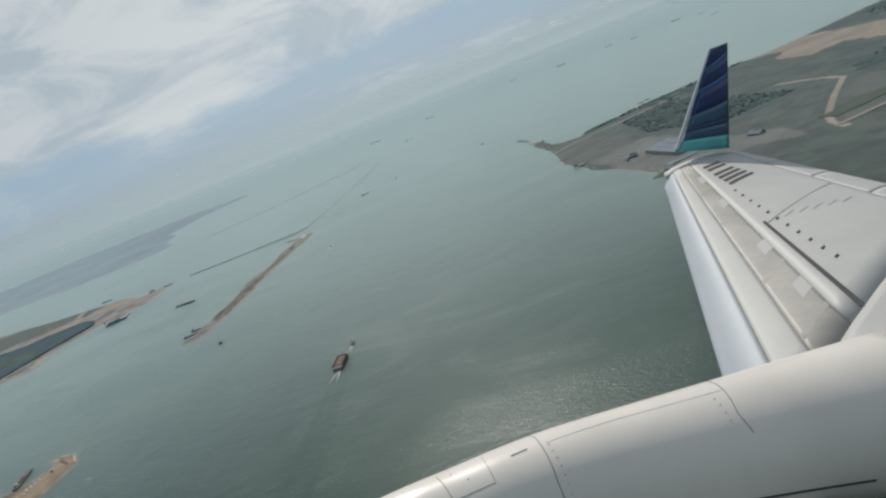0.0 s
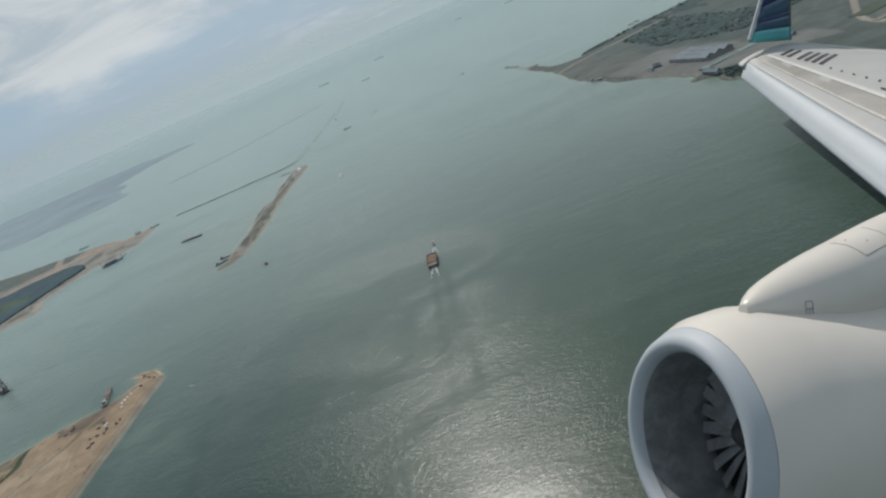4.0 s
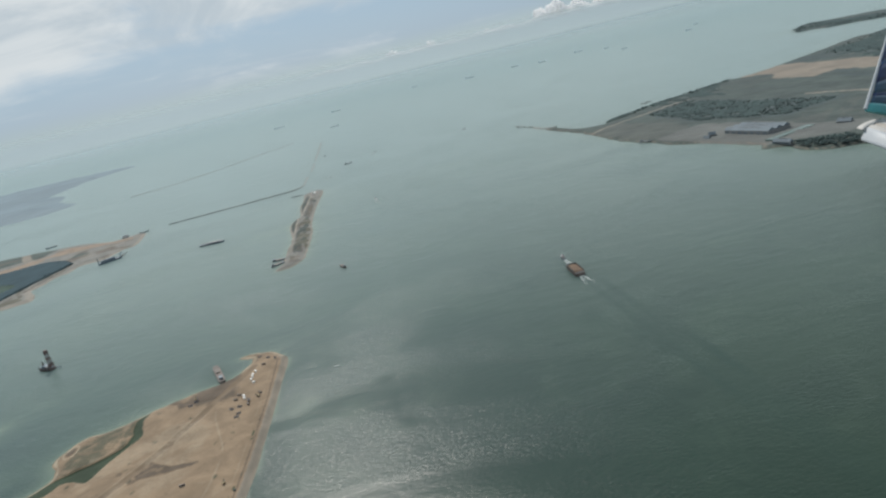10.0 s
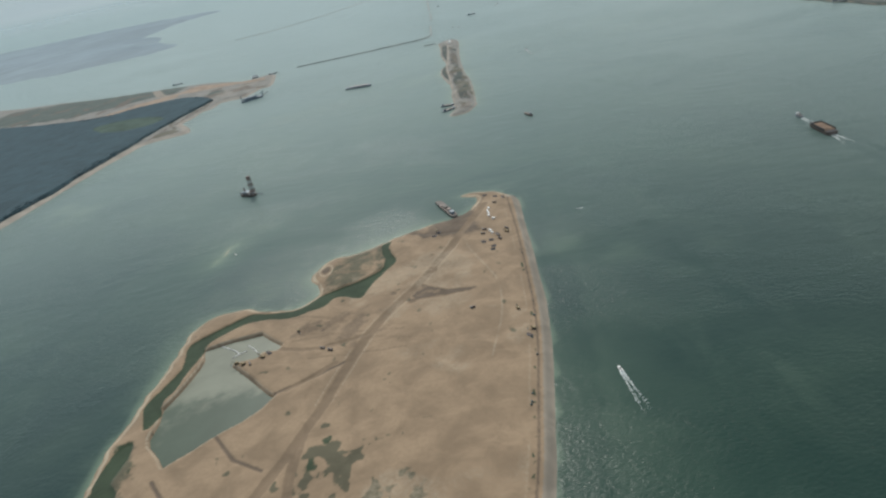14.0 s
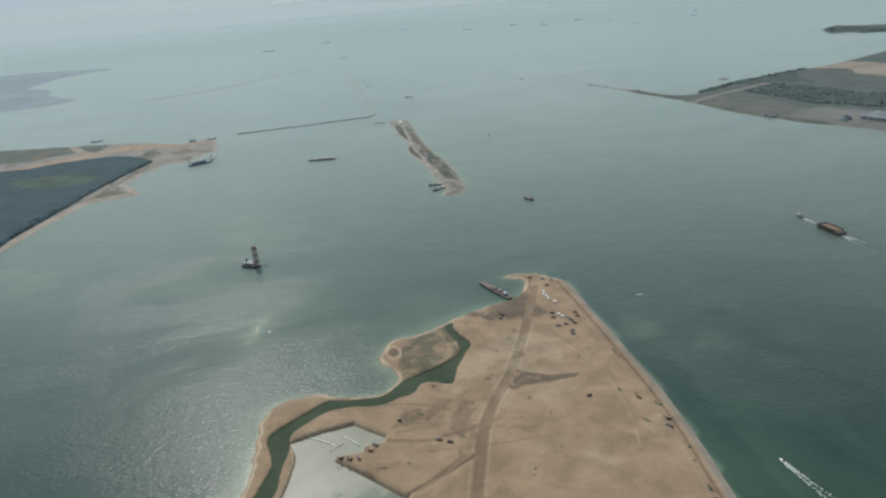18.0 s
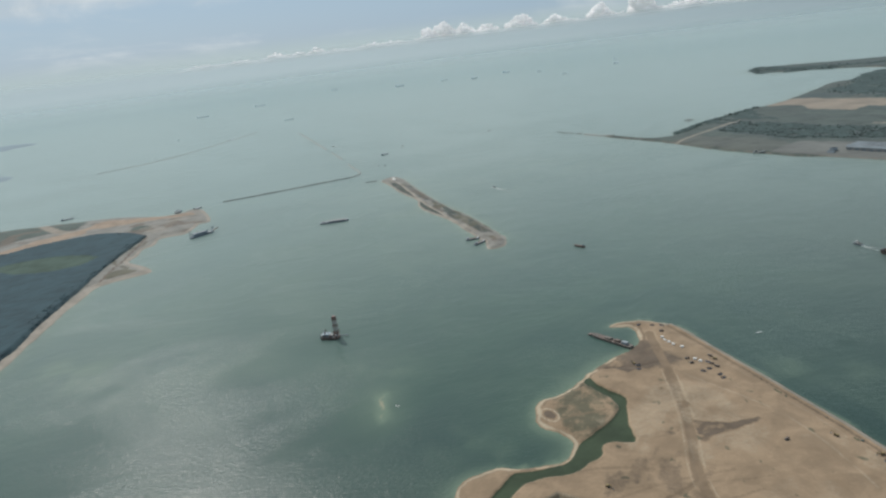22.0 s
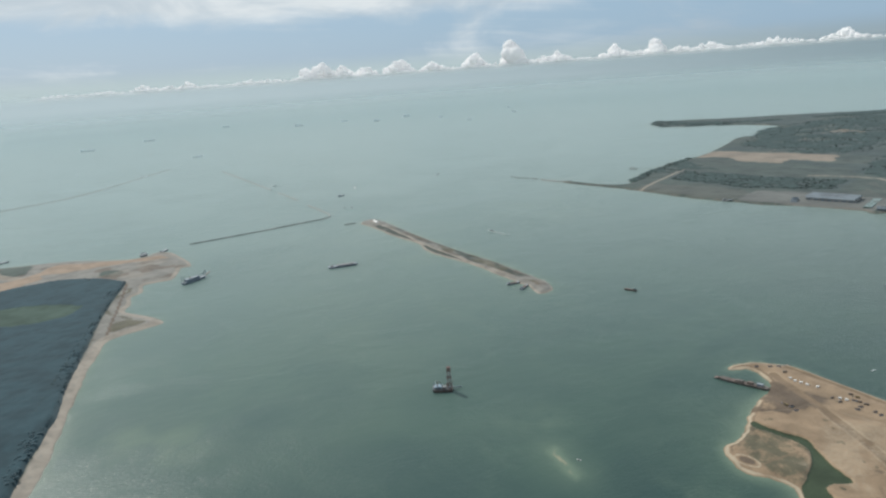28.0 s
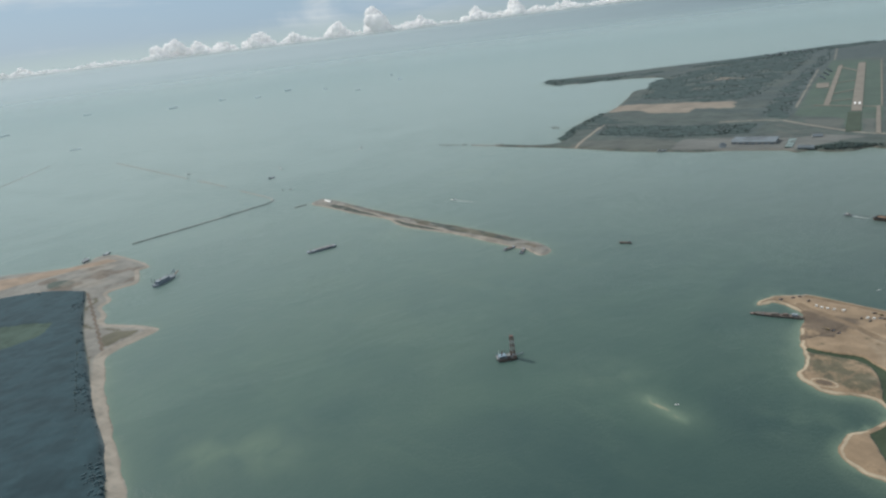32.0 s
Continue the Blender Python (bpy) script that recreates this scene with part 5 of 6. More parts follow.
strew(container, [(-64.9, 121.6, 100), (-65.2, 120.4, 95), (-75.5, 130.8, 80), (-74.6, 132.3, 80), (-63.5, 126.2, 20), (-66.5, 124.0, 40), (-65, 124.2, 70), (-64.1, 90.4, 30), (-104.2, 100.2, 40), (-61.2, 145.6, 60), (-63.2, 147.6, 70), (-59.6, 144.6, 20)])


def floating_pipe(places, label):
    t = thing("discharge_pipe", (places[0][0], places[0][1], 0.09), 0, label, "pipe", "pipes on the pond")
    line = rounded([(px - places[0][0], py - places[0][1]) for px, py in places], 4, False)
    part("pipe", strand([(*a, 0.0) for a in line], 0.065), WHITE, t)
    for a in line[::4]:
        part("float", box((0.22, 0.22, 0.12), (a[0], a[1], -0.06), 0.02), PALE, t)


floating_pipe([(-116.0, 107.1), (-114.8, 107.2), (-113.0, 107.5)], "white discharge pipe along the bank of the pond")
floating_pipe([(-113.3, 106.1), (-111.7, 104.8), (-110.5, 103.7), (-109.7, 102.7)], "thin pale pipe floating across the pond")
floating_pipe([(-110.5, 101.9), (-109.3, 102.7), (-108.6, 103.1)], "short white pipe at the tip of the sand tongue")
floating_pipe([(-108.5, 104.6), (-107.4, 103.3), (-106.4, 101.8)], "white pipe leading from the pond on to the sand")


# ---- airfield and quay ----
def slab(name, a, b, half, z, material, label, category):
    a, b = np.array(a, float), np.array(b, float)
    d = (b - a) / np.linalg.norm(b - a)
    s = np.array([-d[1], d[0]]) * half
    verts = [(*(a + s), z), (*(a - s), z), (*(b - s), z), (*(b + s), z)]
    verts += [(x, y, z - 0.5) for x, y, z in verts]
    faces = [(0, 1, 2, 3), (4, 7, 6, 5), (0, 4, 5, 1), (1, 5, 6, 2), (2, 6, 7, 3), (3, 7, 4, 0)]
    ob = new(name, mesh_of(name, verts, faces, material))
    return tagged(ob, label, category, kind="structure")


slab("runway", (208, 213.7), (462, 286.5), 2.7, 1.26, ASPHALT, "pale worn runway between grass strips", "runway")
slab("taxiway", (228, 236.2), (446.7, 298.6), 1.6, 1.24, ASPHALT, "pale taxiway beside the runway", "taxiway")
slab("taxiway", (228.1, 243.3), (223.7, 206.5), 0.9, 1.28, ASPHALT, "narrow pale cross taxiway", "taxiway")
slab("road", (227, 208), (144.9, 185), 1.0, 1.23, ASPHALT, "pale straight approach road", "road")
slab("apron", (306, 265), (331, 273.5), 4.0, 1.22, ASPHALT, "pale parking apron", "apron")
for a, b in (((276.6, 248), (295, 240.9)), ((244.9, 239), (253, 228.7)), ((428, 291.2), (402.4, 272)), ((330, 264), (345, 254))):
    slab("taxiway", a, b, 0.8, 1.25, ASPHALT, "narrow pale link between runway and taxiway", "taxiway")
slab("track", (484, 277.8), (226, 206), 0.45, 1.21, ASPHALT, "narrow track along the airfield fence", "track")
for k in (-1.2, 1.2):
    slab("runway_marking", (232, 220.6 + k), (240, 222.9 + k), 0.55, 1.275, WHITE, "white painted runway marking", "marking")
slab("approach_strip", (205, 213.6), (148, 197), 3.2, 1.2, surface("mown_grass", (0.044, 0.066, 0.046), 0.9, vary=0.15, scale=0.3), "mown green strip before the runway", "grass")


def gable_hall(at, turn, length, width, height, bays, label, cover=None):
    t = thing("warehouse", at, turn, label, "warehouse")
    part("wall", box((length, width * bays, height), (0, 0, -0.4), 0.03), WALLP, t)
    for k in range(bays):
        y = (k - (bays - 1) / 2) * width
        bm = bmesh.new()
        h0, h1 = height - 0.4, height + 0.5
        v = [bm.verts.new(c) for c in ((-length / 2 - 0.2, y - width / 2, h0), (length / 2 + 0.2, y - width / 2, h0), (length / 2 + 0.2, y, h1), (-length / 2 - 0.2, y, h1),
                                       (length / 2 + 0.2, y + width / 2, h0), (-length / 2 - 0.2, y + width / 2, h0))]
        for q in ((0, 1, 2, 3), (3, 2, 4, 5), (0, 3, 5), (1, 4, 2), (0, 5, 4, 1)):
            bm.faces.new([v[i] for i in q])
        roof = part("roof", bm, cover or ROOF, t)
        part("ridge_vent", box((length * 0.5, 0.35, 0.15), (0, y, h1 - 0.06), 0.02), GREYP, roof)
    for k in range(7):
        part("door", box((1.6, 0.06, height * 0.6), (-length / 2 + length * (k + 0.5) / 7, -width * bays / 2 - 0.02, -0.2)), DARK, t)
    return t


gable_hall((115.2, 230.5, 1.0), -77, 20, 3.6, 1.7, 3, "long pale metal-roofed warehouse with three ridges on the quay")
gable_hall((106.5, 203.6, 1.0), -77, 6.5, 1.8, 0.9, 1, "low white shed at the water's edge")
gable_hall((104.2, 242, 0.9), -30, 2.4, 1.8, 1.0, 1, "small white hut on the quay")
gable_hall((133, 208, 1.0), -60, 4.0, 2.6, 1.0, 1, "grey house behind the quay")
gable_hall((101.2, 240.5, 0.6), -77, 2.6, 1.2, 0.7, 1, "low white shelter on the shore road")
for k in range(9):
    h = (356 + 7.5 * k, 281 + 1.7 * k + 2.2 * (k % 3), 1.0)
    gable_hall(h, 15, 3.0, 2.2, 1.0, 1, "small pale hangar by the taxiway")
for k in range(5):
    gable_hall((568 + 8 * k, 409 - 6 * k, 1.0), 20 * (k % 3), 5, 4, 1.4, 1, "pale house in a distant village by the shore")


def jetty():
    t = thing("jetty", (88.6, 266.3, 0), 60, "small dark jetty on piles", "jetty")
    part("deck", box((1.0, 5.0, 0.15), (0, 0, 0.7)), DARK, t)
    for sx in (-1, 1):
        for y in (-2.2, 0, 2.2):
            part("pile", rod((sx * 0.4, y, -0.3), (sx * 0.4, y, 0.72), 0.1), DARK, t)
    part("shelter", box((0.9, 1.2, 0.7), (0, 1.5, 0.85), 0.04), GREYP, t)


jetty()
slab("quay_pool", (107, 211.5), (127, 217), 1.6, 1.16, SEA, "small green basin beside the quay", "basin")
gable_hall((-158, 383.3, 0.6), 30, 3.0, 1.0, 0.6, 1, "long low white shed at the tip of the flats", WHITE)
gable_hall((-53.2, 361.5, 0.85), 84, 5.0, 1.7, 0.4, 1, "white-roofed store at the tip of the long island", WHITE)
for k, (sx, sy, sl) in enumerate(((-213, 424, 6), (-149, 386.5, 6))):
    work_barge((sx, sy, 0), -70 + 30 * k, sl, 1.4, "dark barge moored off the sand tip", False)
rngb = np.random.default_rng(140)
q = rounded([(-60.2, 121), (-60.9, 109), (-62.4, 97), (-64.6, 84), (-67, 74)], 30, False)
q = q[rngb.random(len(q)) < 0.08] + 0
c = np.column_stack([q + rngb.normal(0, 0.25, q.shape), np.array([ground(a, b) for a, b in q]) + 0.05])
crowns("revetment_bushes", c, rngb.uniform(0.1, 0.25, len(c)), SCRUB, "small green bushes along the sea wall", "bushes", 141, 0.6)


# ---- cumulus bank over the horizon ----
def cloud_material():
    m = bpy.data.materials.new("cumulus")
    m.use_nodes = True
    n = Nodes(m.node_tree)
    n.tree.nodes.clear()
    coord = n.tree.nodes.new("ShaderNodeNewGeometry").outputs["Position"]
    split = n.tree.nodes.new("ShaderNodeSeparateXYZ")
    n.tree.links.new(coord, split.inputs[0])
    white = n.add("ShaderNodeBsdfDiffuse")
    white.inputs[0].default_value = (0.9, 0.9, 0.9, 1)
    glow = n.add("ShaderNodeBsdfTranslucent")
    glow.inputs[0].default_value = (0.9, 0.9, 0.9, 1)
    clear = n.add("ShaderNodeBsdfTransparent")
    body, whole = n.add("ShaderNodeMixShader"), n.add("ShaderNodeMixShader")
    body.inputs[0].default_value = 0.55
    n.link(white, body, 0, 1)
    n.link(glow, body, 0, 2)
    whole.inputs[0].default_value = 1.0
    n.link(clear, whole, 0, 1)
    # faint added emission imitates light scattered many times inside the cloud
    inner = n.add("ShaderNodeEmission")
    inner.inputs[0].default_value, inner.inputs[1].default_value = (0.95, 0.98, 1.0, 1), 0.07
    both = n.add("ShaderNodeAddShader")
    n.link(body, both, 0, 0)
    n.link(inner, both, 0, 1)
    n.link(both, whole, 0, 2)
    out = n.add("ShaderNodeOutputMaterial")
    n.link(whole, out)
    return m


CLOUD = cloud_material()


def cumulus(azimuth, width, height, seed):
    """A heap of rounded puffs 4.5 km out, narrowing to its top."""
    rng = np.random.default_rng(seed)
    d = 4500.0
    bm = bmesh.new()
    bmesh.ops.create_icosphere(bm, subdivisions=2, radius=1)
    base = np.array([v.co[:] for v in bm.verts])
    tris = np.array([[v.index for v in f.verts] for f in bm.faces])
    bm.free()
    verts, faces = [], []
    tall, wide = d * math.tan(radians(height)), d * math.tan(radians(width)) / 2
    count = int(26 + 16 * width)
    for k in range(count):
        u, h = rng.normal(0, 0.45), rng.random() ** 1.4
        h *= max(0.15, 1 - min(abs(u), 1.2) * 0.75)
        r = (0.16 + 0.2 * rng.random()) * max(tall, wide * 0.3) * (1.15 - 0.5 * h)
        a = radians(azimuth) + u * wide / d
        far = d + rng.normal(0, 60)
        c = np.array([-194 + math.sin(a) * far, 64 + math.cos(a) * far, 92 + h * tall])
        bumps = 1 + 0.16 * np.array([noise.noise(Vector(p) * 2.3 + Vector((k * 3.1, seed, 0))) for p in base])[:, None]
        puff = base * bumps * r * np.array([1, 1, 0.85]) + c
        puff[:, 2] = np.maximum(puff[:, 2], 90)
        verts.append(puff)
        faces.append(tris + k * len(base))
    ob = new("cumulus_cloud", mesh_of("cumulus_cloud", np.concatenate(verts), np.concatenate(faces), CLOUD, True))
    tagged(ob, "white heaped cumulus cloud low over the horizon", "cloud", "cumulus bank", "structure")


for k, (az, wd, ht) in enumerate(((8.2, 2.0, 0.6), (11.5, 1.8, 0.65), (16, 2.2, 0.5), (20.6, 1.6, 1.1), (21.9, 2.4, 1.3), (23.6, 2.0, 1.0), (25.4, 2.2, 0.85), (28.2, 2.6, 1.25), (30.8, 1.6, 0.9), (34.4, 1.8, 1.3), (37.4, 1.7, 2.05), (41, 2.4, 0.9), (45.5, 2.2, 1.05),
                                  (48.6, 1.4, 1.35), (52.5, 3.0, 0.7), (57, 3.0, 0.7), (61.5, 2.4, 0.9), (66, 4, 0.6), (72, 5, 0.6))):
    cumulus(az, wd, ht, 150 + k)
for k in range(29):
    cumulus(2.5 + 2.5 * k + (k * 7 % 3) * 0.5, 3.8, 0.3 + (0.14 if k < 8 else 0.3) * (k * 5 % 4) / 3, 180 + k)


# ---- mist along the horizon ----
def sea_mist():
    """A veil of mist far out, thickest at eye level, that thins out upwards and towards the water."""
    m = bpy.data.materials.new("sea_mist")
    m.use_nodes = True
    n = Nodes(m.node_tree)
    n.tree.nodes.clear()
    split = n.tree.nodes.new("ShaderNodeSeparateXYZ")
    n.tree.links.new(n.tree.nodes.new("ShaderNodeNewGeometry").outputs["Position"], split.inputs[0])
    z = split.outputs[2]
    dense = n.math("MULTIPLY", n.ramp(z, 6.0, 62.0), n.math("SUBTRACT", 1.0, n.ramp(z, 66.0, 96.0)))
    lit, back = n.add("ShaderNodeBsdfDiffuse"), n.add("ShaderNodeBsdfTranslucent")
    lit.inputs[0].default_value, back.inputs[0].default_value = (0.55, 0.63, 0.68, 1), (0.55, 0.63, 0.68, 1)
    body, whole, clear = n.add("ShaderNodeMixShader"), n.add("ShaderNodeMixShader"), n.add("ShaderNodeBsdfTransparent")
    body.inputs[0].default_value = 0.62
    n.link(lit, body, 0, 1)
    n.link(back, body, 0, 2)
    n.tree.links.new(n.math("MULTIPLY", dense, 0.93), whole.inputs[0])
    n.link(clear, whole, 0, 1)
    n.link(body, whole, 0, 2)
    out = n.add("ShaderNodeOutputMaterial")
    n.link(whole, out)
    sides, levels = 96, (6, 20, 35, 50, 65, 80, 97)
    verts = [(-80 + 1700 * math.sin(2 * math.pi * k / sides), 60 + 1700 * math.cos(2 * math.pi * k / sides), h) for h in levels for k in range(sides)]
    faces = [(i * sides + k, i * sides + (k + 1) % sides, (i + 1) * sides + (k + 1) % sides, (i + 1) * sides + k) for i in range(len(levels) - 1) for k in range(sides)]
    ob = new("backdrop", mesh_of("backdrop", verts, faces, m, True))
    tagged(ob, "pale sea mist hiding the horizon", "mist", kind="structure")


sea_mist()


# ---- the airliner's wing ----
PAINT = surface("wing_grey_paint", (0.45, 0.44, 0.42), 0.55, vary=0.06, scale=0.12, bump=0.02)
SLATM = surface("slat_paint", (0.40, 0.43, 0.46), 0.55, metal=0.0, vary=0.05, scale=0.1, bump=0.02)
BEIGE = surface("worn_primer", (0.36, 0.335, 0.30), 0.5, vary=0.16, scale=0.2, bump=0.03)
COWL = surface("cowl_white_paint", (0.66, 0.61, 0.55), 0.30, vary=0.07, scale=0.1, bump=0.02)
NAVY = surface("navy_livery_paint", (0.012, 0.03, 0.12), 0.3, vary=0.15, scale=0.2, bump=0.0)
MIDB = surface("blue_livery_paint", (0.03, 0.10, 0.26), 0.3, vary=0.15, scale=0.2, bump=0.0)
TEAL = surface("teal_livery_paint", (0.10, 0.42, 0.44), 0.3, vary=0.15, scale=0.2, bump=0.0)
SLATE = surface("slate_blue_livery_paint", (0.035, 0.085, 0.15), 0.3, vary=0.15, scale=0.2, bump=0.0)
MARK = surface("dark_panel_gap", (0.03, 0.03, 0.03), 0.6, vary=0.1, bump=0.0)
ORIGIN = Vector((40, -5, -62))
WING_SCALE = 1.25
UPW = Vector((-0.207, 0.914, 0.348))


def make_wing():
    frame_m = pose(*PATH[3][1:7])
    t = new("airliner_wing")
    t.matrix_world = frame_m @ Matrix.Translation(ORIGIN * WING_SCALE) @ Matrix.Scale(WING_SCALE, 4)
    tagged(t, "white airliner wing with drooped slats and a blue winglet in flight", "aircraft wing")
    lead = (Vector((42.9, 16.7, -120)), Vector((32.3, -12.1, -51.6)))
    trail = (Vector((58, 22.1, -126)), Vector((73, 11.6, -90)))

    def at(s, u, lift=0.0):
        """A place on the wing: s from the tip to the root, u from the leading to the trailing edge."""
        a, b = lead[0].lerp(lead[1], s), trail[0].lerp(trail[1], s)
        chord = (b - a).length
        camber = 0.05 * chord * 4 * (max(u, 0) * (1 - u)) ** 0.8
        return a.lerp(b, u) + UPW * (camber + lift) - ORIGIN

    def panel(name, u0, u1, s0, s1, lift, thick, material, label="", parent=None, droop=0.0, nu=8, ns=14):
        bm = bmesh.new()
        top, low = [], []
        for i in range(ns + 1):
            s = s0 + (s1 - s0) * i / ns
            rowt, rowl = [], []
            for j in range(nu + 1):
                k = j / nu
                u = u0 + (u1 - u0) * k
                drop = droop * (1 - k) ** 2
                edge = 1 - (2 * k - 1) ** 4
                rowt.append(bm.verts.new(at(s, u, lift - drop - thick * 0.07 * (1 - edge))))
                rowl.append(bm.verts.new(at(s, u, lift - drop - thick * (0.4 + 0.6 * edge))))
            top.append(rowt)
            low.append(rowl)
        for i in range(ns):
            for j in range(nu):
                bm.faces.new((top[i][j], top[i + 1][j], top[i + 1][j + 1], top[i][j + 1]))
                bm.faces.new((low[i][j], low[i][j + 1], low[i + 1][j + 1], low[i + 1][j]))
            for j in (0, nu):
                bm.faces.new((top[i][j], low[i][j], low[i + 1][j], top[i + 1][j]))
        for i in (0, ns):
            for j in range(nu):
                bm.faces.new((top[i][j], top[i][j + 1], low[i][j + 1], low[i][j]))
        bmesh.ops.recalc_face_normals(bm, faces=bm.faces)
        for face in bm.faces:
            face.smooth = nu > 3
        return part(name, bm, material, parent or t, label)

    panel("slat", -0.015, 0.092, 0.02, 1.0, 0.0, 1.1, SLATM, "pale blue-grey nose of the drooped slats", droop=1.5)
    panel("leading_edge", 0.094, 0.182, 0.01, 1.0, 0.06, 0.9, PAINT, "white upper side of the slats")
    bay = panel("slat_bay", 0.183, 0.292, 0.03, 1.0, 0.08, 0.6, BEIGE, "worn beige skin behind the slats")
    for k, s in enumerate((0.26, 0.46, 0.74, 0.92)):
        panel("slat_track", 0.188, 0.288, s, s + 0.014, 0.095, 0.05, BEIGE, "grey slat track", bay, nu=2, ns=2)
        panel("patch", 0.25, 0.29, s - 0.1, s - 0.05, 0.095, 0.03, PAINT, "white repair patch", bay, nu=2, ns=2)
    main = panel("upper_skin", 0.294, 0.80, 0.0, 1.0, 0.14, 1.4, PAINT, nu=14)
    panel("inner_skin", 0.2, 1.0, 1.002, 1.3, 0.12, 1.2, PAINT)
    panel("tip_skin", 0.0, 0.402, -0.012, 0.02, 0.1, 0.8, PAINT, nu=4, ns=2)
    for k in range(4):
        panel("flap" if k else "aileron", 0.802, 1.0, 0.01 + 0.248 * k, 0.255 + 0.248 * k, 0.12, 0.7, PAINT)
    panel("panel_gap", 0.338, 0.352, 0.585, 1.0, 0.16, 0.05, MARK, "dark gap along the spoilers", main, nu=2, ns=6)
    for k in range(6):
        panel("panel_line", 0.37 + 0.057 * k, 0.427 + 0.057 * k, 0.6 + 0.025 * k, 0.603 + 0.025 * k, 0.165, 0.04, GREYP, "", main, nu=2, ns=1)
    panel("panel_seam", 0.35, 0.78, 0.6, 0.603, 0.17, 0.04, GREYP, "", main, nu=6, ns=1)
    for k in range(11):
        panel("vortex_generator", 0.375 + 0.003 * k, 0.39 + 0.003 * k, 0.36 + 0.05 * k, 0.366 + 0.05 * k, 0.25, 0.2, MARK, "", main, nu=1, ns=1)
    for k in range(6):
        s = 0.10 + 0.036 * k + (0.018 if k > 1 else 0)
        panel("marking_bar", 0.365 + 0.006 * k, 0.54 + 0.012 * k, s, s + 0.02, 0.19, 0.04, MARK, "dark painted bar", main, nu=3, ns=2)
    # winglet: swept, thin, with slanting livery bands
    base, tipw = (Vector((45.9, 21.4, -121.6)), Vector((56.2, 22.9, -127))), (Vector((50.7, 39.9, -124)), Vector((55.2, 42.4, -128)))
    thick_dir = Vector((0.75, 0.1, 0.65))

    def fin(h, u, side):
        a, b = base[0].lerp(tipw[0], h), base[1].lerp(tipw[1], h)
        bow = 0.42 * 4 * u * (1 - u) * (1 - 0.6 * h) + 0.04
        flare = Vector((-1.3, -0.6, 0)) * max(0, 0.12 - h) * 6 * (1 - u)
        return a.lerp(b, u) + thick_dir * bow * side + flare - ORIGIN

    winglet = None
    bands = ((0.0, 0.09, TEAL), (0.09, 0.17, SLATE), (0.17, 0.2, NAVY), (0.2, 0.33, SLATE), (0.33, 0.54, NAVY), (0.54, 0.59, MIDB), (0.59, 0.75, NAVY), (0.75, 0.80, MIDB), (0.80, 1.0, NAVY))
    for h0, h1, paint in bands:
        bm = bmesh.new()
        rings = []
        for i in range(4):
            h = h0 + (h1 - h0) * i / 3
            ring = []
            for side in (1, -1):
                us = [j / 8 for j in range(9)]
                for u in (us if side > 0 else us[::-1][1:-1]):
                    slant = 0.13 * u * min(1, h / 0.3) if h < 0.9 else 0.13 * u * max(0, 1 - h) * 10
                    ring.append(bm.verts.new(fin(min(h + slant, 1), u, side)))
            rings.append(ring)
        for a, b in zip(rings, rings[1:]):
            for i in range(len(a)):
                j = (i + 1) % len(a)
                bm.faces.new((a[i], a[j], b[j], b[i]))
        bm.faces.new(rings[0][::-1])
        bm.faces.new(rings[-1])
        bmesh.ops.recalc_face_normals(bm, faces=bm.faces)
        for face in bm.faces:
            face.smooth = len(face.verts) == 4
        if winglet is None:
            winglet = part("winglet", bm, paint, t, "teal root of the upswept winglet")
        else:
            part("livery_band", bm, paint, winglet)
    part("winglet_edge", rod(fin(0.02, 0.0, 0), fin(1.0, 0.0, 0), 0.35, 0.2, 8), SLATM, winglet, "bright metal leading edge")

    # pylon fairing and nacelle below it
    def tube(name, rings, material, label="", parent=None, squash=1.0, sides=28):
        bm = bmesh.new()
        loops = []
        for i, (x, y, z, r) in enumerate(rings):
            a, b = rings[max(i - 1, 0)], rings[min(i + 1, len(rings) - 1)]
            axis = Vector((b[0] - a[0], b[1] - a[1], b[2] - a[2])).normalized()
            side = axis.cross(Vector((0, 1, 0))).normalized()
            up = side.cross(axis)
            loops.append([bm.verts.new(Vector((x, y, z)) - ORIGIN + (up * math.cos(q) + side * math.sin(q) * squash) * r)
                          for q in (2 * math.pi * k / sides for k in range(sides))])
        for a, b in zip(loops, loops[1:]):
            for i in range(sides):
                j = (i + 1) % sides
                bm.faces.new((a[i], a[j], b[j], b[i]))
        bm.faces.new(loops[0])
        bm.faces.new(loops[-1][::-1])
        bmesh.ops.recalc_face_normals(bm, faces=bm.faces)
        for face in bm.faces:
            face.smooth = len(face.verts) == 4
        return part(name, bm, material, parent or t, label)

    fairing = rounded([(1.9, -13.0, -35.2, 0.3), (3.4, -13.0, -35.9, 1.35), (5.6, -12.75, -36.7, 2.1), (7.8, -12.4, -37.5, 2.58), (10.15, -11.91, -38.5, 2.84),
                       (12.94, -11.13, -39.5, 3.08), (15.99, -10.35, -40.6, 3.3), (19.41, -9.69, -41.8, 3.54), (23.74, -8.92, -43.2, 3.87), (28.35, -8.11, -44.6, 4.26),
                       (33.2, -7.26, -46.0, 4.7), (39.19, -6.2, -47.5, 5.26)], 3, False)
    pylon = tube("pylon_fairing", fairing.tolist(), COWL, "white engine pylon fairing", sides=48)
    nose, rear = Vector((-1.5, -20.4, -34.8)) - ORIGIN, Vector((26, -20.2, -41)) - ORIGIN
    axle = (rear - nose).normalized()
    out = axle.cross(Vector((0, 1, 0))).normalized()
    top = out.cross(axle)

